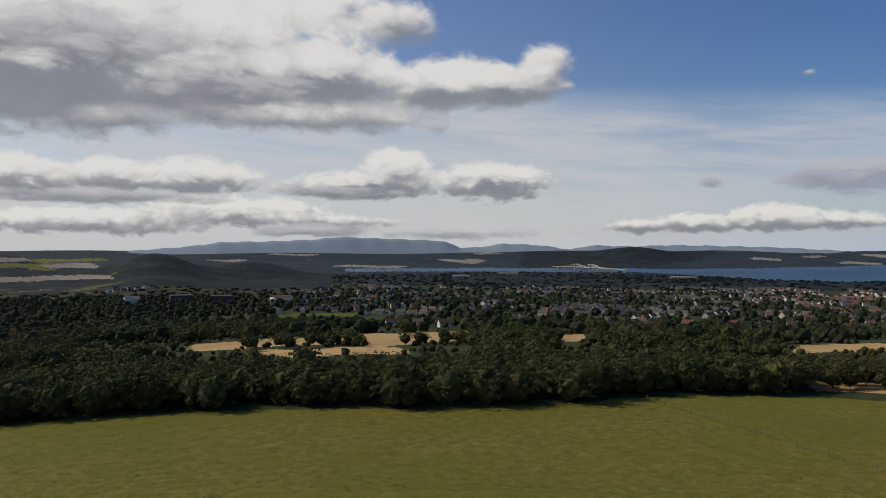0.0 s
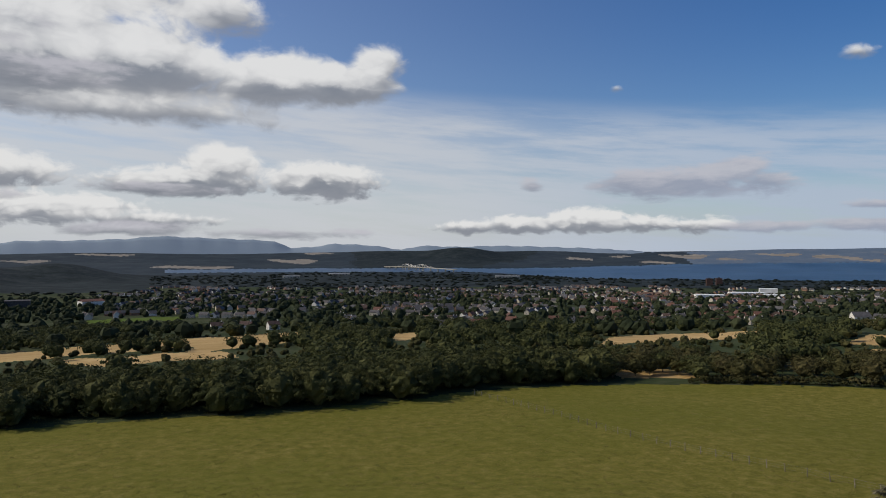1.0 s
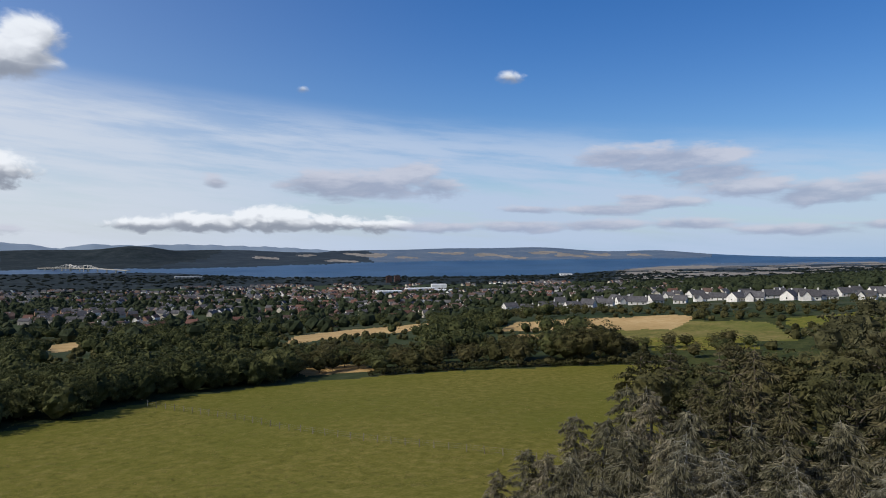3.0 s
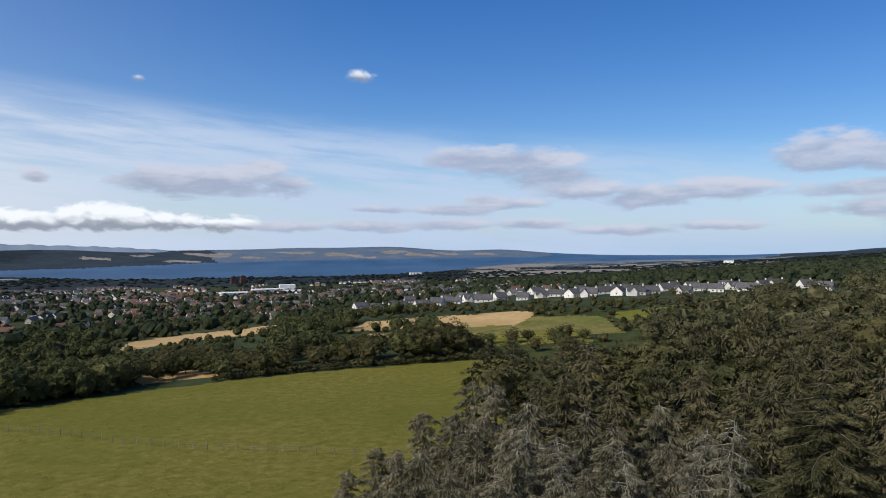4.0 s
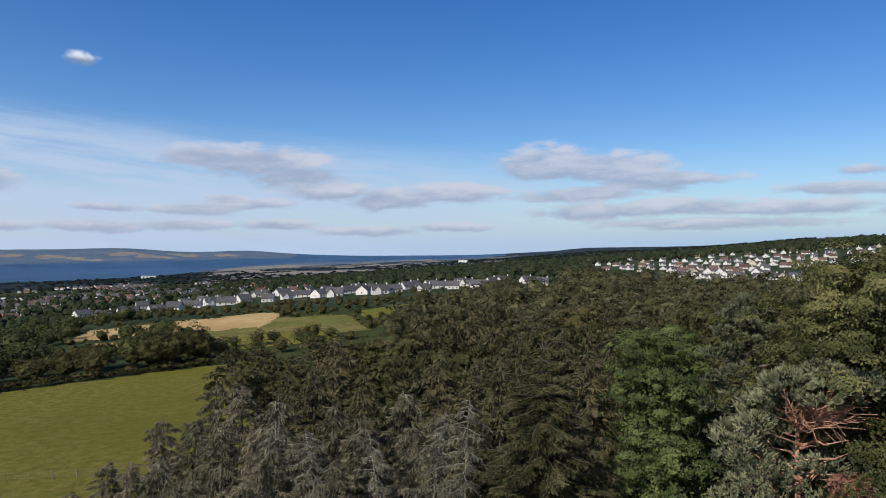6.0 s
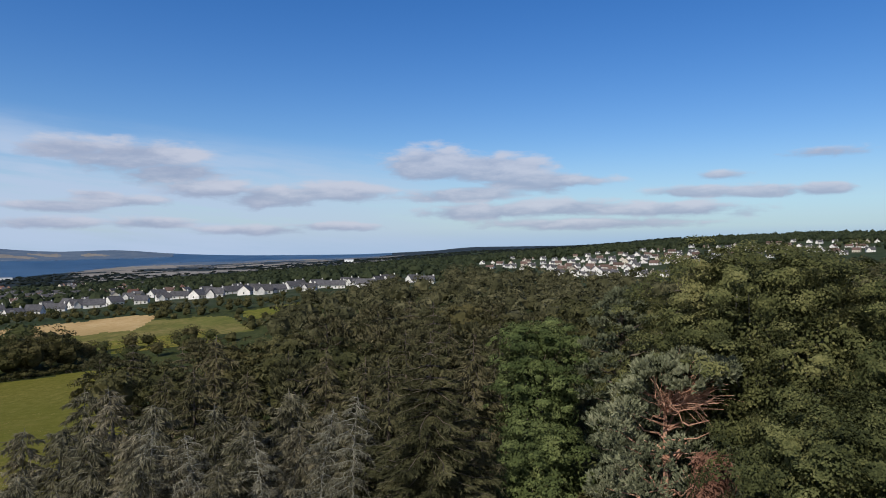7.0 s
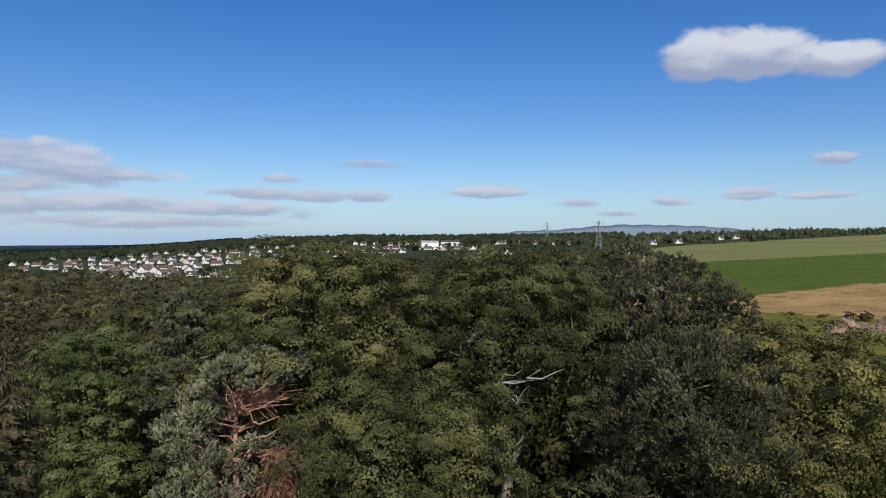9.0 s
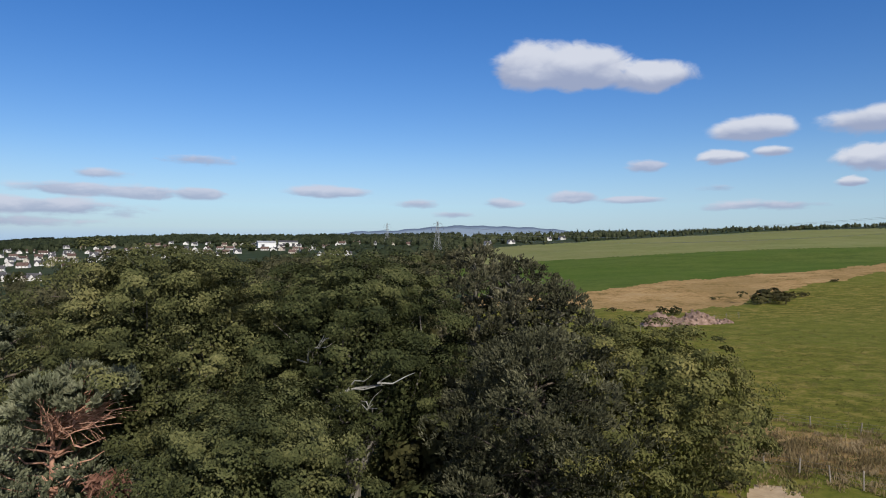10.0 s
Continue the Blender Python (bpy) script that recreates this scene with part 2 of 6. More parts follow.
def earth(name, stops, fine, mid, big, rough=0.95, bump=0.4, tint=None, stretch=None):
    """Ground cover: colour wanders at three scales, with fine relief."""
    m, ns, ls, p = material(name)
    a, b, c = noisy(ns, ls, fine, 4, 0.65, stretch), noisy(ns, ls, mid, 5, 0.6, stretch), noisy(ns, ls, big, 4)
    s = ns.new("ShaderNodeMath")
    s.operation = "MULTIPLY_ADD"
    ls.new(a, s.inputs[0])
    s.inputs[1].default_value = 0.45
    s2 = ns.new("ShaderNodeMath")
    s2.operation = "MULTIPLY_ADD"
    ls.new(b, s2.inputs[0])
    s2.inputs[1].default_value = 0.55
    s2.inputs[2].default_value = 0.0
    ls.new(s2.outputs[0], s.inputs[2])
    col = ramp(ns, ls, s.outputs[0], stops)
    if tint:
        col = mixc(ns, ls, ramp(ns, ls, c, [(0.42, (0, 0, 0)), (0.62, (1, 1, 1))]), col, mixc(ns, ls, 0.6, col, tint))
    ls.new(col, p.inputs["Base Color"])
    p.inputs["Roughness"].default_value = rough
    p.inputs["Specular IOR Level"].default_value = 0.05
    bp = node(ns, "ShaderNodeBump", Strength=bump, Distance=0.3)
    ls.new(s.outputs[0], bp.inputs["Height"])
    ls.new(bp.outputs[0], p.inputs["Normal"])
    return m


M_ground = earth("plain_scrub", [(0.35, (0.020, 0.030, 0.014)), (0.5, (0.040, 0.052, 0.022)), (0.62, (0.070, 0.072, 0.045)), (0.75, (0.10, 0.10, 0.075))], 0.25, 0.03, 0.004, tint=(0.03, 0.045, 0.02))
# distance haze is put into the next three land colours as a blue cast
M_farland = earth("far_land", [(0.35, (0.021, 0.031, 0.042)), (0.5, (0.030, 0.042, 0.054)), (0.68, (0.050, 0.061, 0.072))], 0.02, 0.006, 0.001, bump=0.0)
M_headland = earth("haze_tinted_headland", [(0.35, (0.078, 0.115, 0.172)), (0.5, (0.098, 0.135, 0.190)), (0.68, (0.150, 0.175, 0.210))], 0.02, 0.006, 0.001, bump=0.0)
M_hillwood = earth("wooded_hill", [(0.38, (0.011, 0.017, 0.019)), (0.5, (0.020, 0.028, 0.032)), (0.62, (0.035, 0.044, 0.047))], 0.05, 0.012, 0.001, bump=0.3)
# stubble colour washed out to carry the haze over the far fields
M_farfield = earth("haze_paled_stubble", [(0.35, (0.17, 0.155, 0.135)), (0.5, (0.225, 0.205, 0.18)), (0.68, (0.30, 0.275, 0.24))], 0.02, 0.006, 0.001, bump=0.0)
M_floor = earth("woodland_floor", [(0.35, (0.02, 0.028, 0.012)), (0.55, (0.05, 0.06, 0.02)), (0.7, (0.09, 0.085, 0.035))], 1.2, 0.2, 0.03)
M_pasture = earth("grazed_pasture", [(0.36, (0.088, 0.088, 0.016)), (0.46, (0.122, 0.114, 0.021)), (0.54, (0.150, 0.134, 0.029)), (0.66, (0.215, 0.178, 0.055))], 2.6, 0.55, 0.018, tint=(0.100, 0.108, 0.015), bump=0.5)
M_stubble = earth("stubble", [(0.35, (0.30, 0.20, 0.085)), (0.5, (0.42, 0.29, 0.13)), (0.7, (0.52, 0.39, 0.20))], 0.5, 0.06, 0.01, tint=(0.30, 0.21, 0.09), bump=0.2)
M_olive = earth("olive_meadow", [(0.40, (0.095, 0.095, 0.025)), (0.5, (0.140, 0.130, 0.036)), (0.62, (0.21, 0.17, 0.065))], 0.5, 0.08, 0.012, tint=(0.10, 0.14, 0.02), bump=0.2)
M_lush = earth("lush_grass", [(0.36, (0.060, 0.088, 0.015)), (0.5, (0.082, 0.113, 0.019)), (0.68, (0.122, 0.142, 0.031))], 0.5, 0.07, 0.01, tint=(0.062, 0.108, 0.012), bump=0.2)
M_pale = earth("pale_pasture", [(0.36, (0.13, 0.15, 0.045)), (0.5, (0.17, 0.185, 0.06)), (0.68, (0.22, 0.22, 0.09))], 0.4, 0.05, 0.008, tint=(0.20, 0.19, 0.08), bump=0.2, stretch=(0.4, 1.0, 1.0))
M_field = earth("field_grass", [(0.41, (0.078, 0.084, 0.013)), (0.48, (0.130, 0.126, 0.020)), (0.54, (0.176, 0.152, 0.031)), (0.62, (0.27, 0.21, 0.065))], 1.5, 0.35, 0.02, tint=(0.115, 0.130, 0.02), bump=0.6)
M_rough = earth("rough_dry_grass", [(0.38, (0.13, 0.095, 0.03)), (0.47, (0.31, 0.20, 0.078)), (0.56, (0.40, 0.265, 0.115)), (0.68, (0.50, 0.36, 0.19))], 0.8, 0.12, 0.03, tint=(0.20, 0.14, 0.05), bump=0.8)
M_sand = earth("bare_sand", [(0.35, (0.36, 0.26, 0.15)), (0.6, (0.52, 0.40, 0.25))], 2.0, 0.4, 0.1)

M_water, ns, ls, p = material("sea_water")
wc = ramp(ns, ls, noisy(ns, ls, 0.004, 5, 0.6, (1, 1, 1)), [(0.35, (0.020, 0.055, 0.11)), (0.65, (0.045, 0.095, 0.165))])
ls.new(wc, p.inputs["Base Color"])
p.inputs["Roughness"].default_value = 0.45
p.inputs["Specular IOR Level"].default_value = 0.35
bp = node(ns, "ShaderNodeBump", Strength=0.6, Distance=2.0)
ls.new(noisy(ns, ls, 0.06, 4), bp.inputs["Height"])
ls.new(bp.outputs[0], p.inputs["Normal"])


def foliage(name, dark, mid, light, trans=0.15, clump=0.35, rough=0.8, leafy=0.24):
    """Leaves: each leaf its own shade, clumps and whole trees differ."""
    m, ns, ls, p = material(name)
    geo = ns.new("ShaderNodeNewGeometry")
    info = ns.new("ShaderNodeObjectInfo")
    a = ns.new("ShaderNodeMath")
    a.operation = "MULTIPLY_ADD"
    ls.new(geo.outputs["Random Per Island"], a.inputs[0])
    a.inputs[1].default_value = leafy
    tc = ns.new("ShaderNodeTexCoord").outputs["Object"]
    n = node(ns, "ShaderNodeTexNoise", Scale=clump, Detail=3.0)
    ls.new(tc, n.inputs["Vector"])
    b = ns.new("ShaderNodeMath")
    b.operation = "MULTIPLY_ADD"
    ls.new(n.outputs[0], b.inputs[0])
    b.inputs[1].default_value, b.inputs[2].default_value = 1.5, -0.37
    ls.new(b.outputs[0], a.inputs[2])
    c = ramp(ns, ls, a.outputs[0], [(0.15, dark), (0.5, mid), (0.9, light)])
    hs = ns.new("ShaderNodeHueSaturation")
    ls.new(c, hs.inputs["Color"])
    v = ns.new("ShaderNodeMapRange")
    ls.new(info.outputs["Random"], v.inputs[0])
    v.inputs[3].default_value, v.inputs[4].default_value = 0.75, 1.25
    ls.new(v.outputs[0], hs.inputs["Value"])
    hs.inputs["Saturation"].default_value = 0.92
    h = ns.new("ShaderNodeMapRange")
    ls.new(info.outputs["Random"], h.inputs[0])
    h.inputs[3].default_value, h.inputs[4].default_value = 0.503, 0.474
    ls.new(h.outputs[0], hs.inputs["Hue"])
    ls.new(hs.outputs[0], p.inputs["Base Color"])
    p.inputs["Roughness"].default_value = rough
    p.inputs["Specular IOR Level"].default_value = 0.06
    tr = ns.new("ShaderNodeBsdfTranslucent")
    ls.new(hs.outputs[0], tr.inputs[0])
    mx = node(ns, "ShaderNodeMixShader", Fac=trans)
    ls.new(p.outputs[0], mx.inputs[1]), ls.new(tr.outputs[0], mx.inputs[2])
    ls.new(mx.outputs[0], ns["Material Output"].inputs[0])
    return m


L_oak = foliage("oak_leaves", (0.020, 0.026, 0.010), (0.070, 0.083, 0.027), (0.178, 0.182, 0.062), leafy=0.26)
L_wood = foliage("woodland_leaves", (0.019, 0.022, 0.009), (0.064, 0.067, 0.024), (0.158, 0.150, 0.055), leafy=0.14)
L_green = foliage("sycamore_leaves", (0.022, 0.036, 0.012), (0.066, 0.096, 0.028), (0.150, 0.186, 0.060), leafy=0.24)
L_yellow = foliage("turning_leaves", (0.038, 0.043, 0.013), (0.120, 0.126, 0.034), (0.265, 0.24, 0.070), leafy=0.26)
L_dark = foliage("hedge_leaves", (0.030, 0.032, 0.012), (0.062, 0.062, 0.021), (0.115, 0.106, 0.037))
L_belt = foliage("young_wood_leaves", (0.026, 0.035, 0.013), (0.058, 0.069, 0.023), (0.112, 0.118, 0.040))
L_pine = foliage("blue_pine_needles", (0.058, 0.072, 0.040), (0.140, 0.158, 0.090), (0.27, 0.28, 0.168), 0.12)
L_scots = foliage("dull_pine_needles", (0.021, 0.023, 0.011), (0.064, 0.065, 0.029), (0.146, 0.138, 0.064), 0.08, 0.18)
L_pinenear = foliage("grove_pine_needles", (0.024, 0.026, 0.014), (0.080, 0.083, 0.044), (0.195, 0.190, 0.104), 0.10, leafy=0.24)
L_spruce = foliage("spruce_needles", (0.024, 0.026, 0.012), (0.074, 0.073, 0.032), (0.172, 0.158, 0.074), 0.10)
L_larch = foliage("lichened_needles", (0.044, 0.043, 0.024), (0.120, 0.114, 0.066), (0.26, 0.24, 0.155), 0.12, 0.8)
L_lichen = foliage("grey_lichen_twigs", (0.07, 0.066, 0.042), (0.155, 0.148, 0.102), (0.30, 0.29, 0.215), 0.1, 0.8)
L_brown = foliage("dead_brown_needles", (0.09, 0.045, 0.024), (0.20, 0.105, 0.062), (0.32, 0.185, 0.12), 0.1)
L_far = foliage("far_wood_leaves", (0.024, 0.034, 0.017), (0.043, 0.056, 0.026), (0.074, 0.084, 0.040), 0.10, 0.05, leafy=0.16)

# darker, bluer leaf colour for the farthest woods, with the haze mixed in
L_dist = foliage("haze_tinted_leaves", (0.013, 0.019, 0.015), (0.020, 0.027, 0.021), (0.031, 0.038, 0.029), 0.05, 0.02, leafy=0.10)


def bark(name, dark, light, scale=3.0):
    m, ns, ls, p = material(name)
    n = noisy(ns, ls, scale, 6, 0.65, (1, 1, 0.25))
    ls.new(ramp(ns, ls, n, [(0.35, dark), (0.65, light)]), p.inputs["Base Color"])
    p.inputs["Roughness"].default_value = 0.9
    bp = node(ns, "ShaderNodeBump", Strength=0.6, Distance=0.05)
    ls.new(n, bp.inputs["Height"]), ls.new(bp.outputs[0], p.inputs["Normal"])
    return m


B_grey = bark("grey_bark", (0.07, 0.062, 0.050), (0.27, 0.25, 0.21))
B_brown = bark("brown_bark", (0.05, 0.04, 0.03), (0.15, 0.12, 0.09))
B_red = bark("red_pine_bark", (0.27, 0.13, 0.08), (0.56, 0.34, 0.24))
B_lichen = bark("lichen_bark", (0.10, 0.096, 0.078), (0.30, 0.29, 0.24), 6.0)
B_pale = bark("pale_dead_wood", (0.26, 0.25, 0.22), (0.50, 0.48, 0.43), 5.0)
B_dim = bark("dull_larch_bark", (0.06, 0.055, 0.04), (0.20, 0.19, 0.15), 6.0)


def plain(name, c1, c2, scale=0.6, rough=0.8, metal=0.0, spread=0.0):
    m, ns, ls, p = material(name)
    c = ramp(ns, ls, noisy(ns, ls, scale, 6, 0.65), [(0.35, c1), (0.65, c2)])
    if spread:
        hs = ns.new("ShaderNodeHueSaturation")
        ls.new(c, hs.inputs["Color"])
        v = ns.new("ShaderNodeMapRange")
        ls.new(ns.new("ShaderNodeObjectInfo").outputs["Random"], v.inputs[0])
        v.inputs[3].default_value, v.inputs[4].default_value = 1 - spread, 1 + spread * 0.3
        ls.new(v.outputs[0], hs.inputs["Value"])
        c = hs.outputs[0]
    ls.new(c, p.inputs["Base Color"])
    p.inputs["Roughness"].default_value, p.inputs["Metallic"].default_value = rough, metal
    p.inputs["Specular IOR Level"].default_value = 0.5 if rough < 0.5 or metal else 0.15
    return m


W_white = plain("white_render", (0.56, 0.55, 0.53), (0.72, 0.71, 0.69), 0.5, 0.85, 0, 0.15)
W_cream = plain("cream_harling", (0.44, 0.40, 0.33), (0.58, 0.54, 0.46), 0.5, 0.9, 0, 0.25)
W_brick = plain("brown_brick", (0.20, 0.12, 0.08), (0.32, 0.20, 0.14), 0.8, 0.9, 0, 0.3)
R_slate = plain("dark_slate", (0.062, 0.061, 0.066), (0.115, 0.112, 0.118), 0.7, 0.7, 0, 0.3)
R_brown = plain("brown_concrete_tile", (0.09, 0.06, 0.05), (0.16, 0.11, 0.09), 0.7, 0.75, 0, 0.3)
R_red = plain("red_clay_tile", (0.11, 0.058, 0.046), (0.16, 0.085, 0.066), 0.7, 0.75, 0, 0.3)
G_glass = plain("window_glass", (0.015, 0.018, 0.022), (0.03, 0.035, 0.04), 0.2, 0.08)
P_metal = plain("galvanised_steel", (0.20, 0.21, 0.22), (0.34, 0.35, 0.36), 2.0, 0.5, 0.6)
P_shed = plain("pale_cladding", (0.62, 0.63, 0.64), (0.78, 0.79, 0.80), 0.1, 0.6)
P_roof = plain("weathered_sheet_roof", (0.30, 0.31, 0.32), (0.44, 0.45, 0.46), 0.1, 0.6)
P_tower = plain("red_brick_slab", (0.085, 0.052, 0.043), (0.13, 0.078, 0.064), 0.1, 0.85)
P_wood = plain("weathered_fence_timber", (0.16, 0.14, 0.11), (0.30, 0.27, 0.22), 4.0, 0.9)
P_rubble = plain("pinkish_rubble", (0.13, 0.085, 0.06), (0.34, 0.24, 0.19), 0.8, 0.95)
P_road = plain("asphalt", (0.04, 0.04, 0.042), (0.065, 0.065, 0.066), 0.5, 0.9)
# the far ranges get their haze from this pale blue base colour
P_hill = plain("haze_blue_hill", (0.17, 0.225, 0.29), (0.205, 0.26, 0.325), 0.0006, 0.95)

# ---- land ----
def mesh_np(name, verts, faces, mat=None, smooth=False):
    """A mesh from arrays of places and of equal-sided faces."""
    verts, faces = np.asarray(verts, np.float32), np.asarray(faces, np.int32)
    me = bpy.data.meshes.new(name)
    k = faces.shape[1]
    me.vertices.add(len(verts)), me.loops.add(faces.size), me.polygons.add(len(faces))
    me.vertices.foreach_set("co", verts.ravel())
    me.loops.foreach_set("vertex_index", faces.ravel())
    me.polygons.foreach_set("loop_start", np.arange(0, faces.size, k, dtype=np.int32))
    me.polygons.foreach_set("use_smooth", np.full(len(faces), smooth))
    me.update(calc_edges=True)
    if mat:
        me.materials.append(mat)
    return me


def part(name, data, parent, mat=None, label=""):
    """Links a mesh or bmesh as one mesh object under a thing or part."""
    if isinstance(data, bmesh.types.BMesh):
        me = bpy.data.meshes.new(name)
        data.to_mesh(me)
        data.free()
        data = me
    if mat and not data.materials:
        data.materials.append(mat)
    ob = new(name, data)
    ob.parent = parent
    return tagged(ob, label)


# heights along bearings: near the knoll, down over the pasture to the town and the firth, up to the south-east
DIST = [0, 50, 100, 150, 210, 350, 700, 1200, 1800, 2700, 3400, 4000, 4900]
FALL = {
    -60: [15, 8, 1.5, 0, -3, -15, -39, -56, -67, -71, -56, -36, 28],
    32: [15, 8, 1.5, 0, -2, -12, -37, -55, -66, -71, -56, -38, 30],
    50: [15, 8, 2, 0, 0, 1.5, -16, -34, -52, -66, -56, -34, 26],
    66: [15, 9, 4, 3, 3, 8, -2, -15, -27, -37, -31, -25, -8],
    76.5: [16, 11, 7, 6, 6, 11, 7, 3, -1, -7, -12, -14, -8],
    82: [16, 11, 8, 8, 8, 12, 10, 10, 10, 14, 24, 36, 36],
    105: [16, 12, 10, 10, 11, 13, 24, 46, 64, 70, 70, 70, 70],
    130: [16, 14, 13, 14, 15, 20, 34, 56, 66, 70, 90, 110, 120],
    150: [17, 16.5, 17.5, 18, 19.5, 27, 52, 62, 66, 70, 80, 90, 90],
    180: [17, 18, 20, 22, 24, 32, 58, 68, 72, 75, 80, 80, 80],
    240: [16, 14, 12, 12, 12, 14, 10, 0, 0, 20, 40, 60, 60],
}
_S = np.linspace(math.log(30), math.log(5030), 500)
_A = np.arange(-60, 301, 1.0)


def _table():
    keys = sorted(FALL) + [300]
    cols = [FALL[k] for k in sorted(FALL)] + [FALL[-60]]
    cols = [np.interp(np.exp(_S) - 30, DIST, c) for c in cols]
    rows = np.array([np.interp(_A, keys, [c[i] for c in cols]) for i in range(len(_S))]).T
    k = np.exp(-0.5 * (np.arange(-14, 15) / 6.0) ** 2)
    k /= k.sum()
    rows = np.array([np.convolve(np.pad(r, 14, "edge"), k, "valid") for r in rows])
    k = np.exp(-0.5 * (np.arange(-9, 10) / 4.0) ** 2)
    k /= k.sum()
    return np.array([np.convolve(np.pad(c, 9, "wrap"), k, "valid") for c in rows.T]).T


TABLE = _table()


def ridge(az, r, a0, r0, wa, wr, h):
    return h * np.exp(-((az - a0) / wa) ** 2 - ((r - r0) / wr) ** 2)


def land(az, r):
    """Height of the land at a bearing (degrees) and a distance."""
    az, r = np.asarray(az, float), np.asarray(r, float)
    az = (az + 60) % 360 - 60
    i = np.clip((az - _A[0]), 0, len(_A) - 1.001)
    j = np.clip((np.log(np.maximum(r, 0.01) + 30) - _S[0]) / (_S[1] - _S[0]), 0, len(_S) - 1.001)
    i0, j0 = i.astype(int), j.astype(int)
    u, v = i - i0, j - j0
    z = (TABLE[i0, j0] * (1 - u) * (1 - v) + TABLE[i0 + 1, j0] * u * (1 - v) + TABLE[i0, j0 + 1] * (1 - u) * v + TABLE[i0 + 1, j0 + 1] * u * v)
    x, y = r * np.sin(np.radians(az)), r * np.cos(np.radians(az))
    z = z + (np.sin(x / 23 + 1) * np.cos(y / 31) * 0.5) * np.clip(r / 80, 0, 1) + np.clip(r / 1200 - 0.3, 0, 2) * 2.0 * np.sin(x / 210) * np.cos(y / 260 + 2)
    # wooded hills and far headlands
    z = z + ridge(az, r, -22.3, 2500, 3.4, 320, 84) + ridge(az, r, -36, 2900, 9, 500, 98) + ridge(az, r, -15, 2700, 3.6, 260, 52) + ridge(az, r, -22.5, 1900, 3.6, 220, 26)
    z = z + ridge(az, r, 15.3, 4300, 3.2, 260, 58) + ridge(az, r, 10, 4500, 4, 240, 22) + ridge(az, r, 22, 4600, 4, 300, 10) + ridge(az, r, 40, 4800, 4, 300, 22) + ridge(az, r, 47, 4850, 4, 250, 26) + ridge(az, r, 56, 4870, 3.0, 220, 19)
    z = z + ridge(az, r, 83, 3300, 3.5, 500, 14) + ridge(az, r, 100, 2300, 6, 500, 8)
    return z


def spot(az, r, up=0.0):
    """A place on the land at a bearing and a distance."""
    return Vector((r * math.sin(radians(az)), r * math.cos(radians(az)), float(land(az, r)) + up))


def polar(x, y):
    return math.degrees(math.atan2(x, y)), math.hypot(x, y)


def on_land(x, y, up=0.0):
    return Vector((x, y, float(land(*polar(x, y))) + up))


def wob(az, r, f, seed):
    return np.sin(az * f + seed) * 0.6 + np.sin(az * f * 2.7 + seed * 3 + r * 0.01) * 0.4


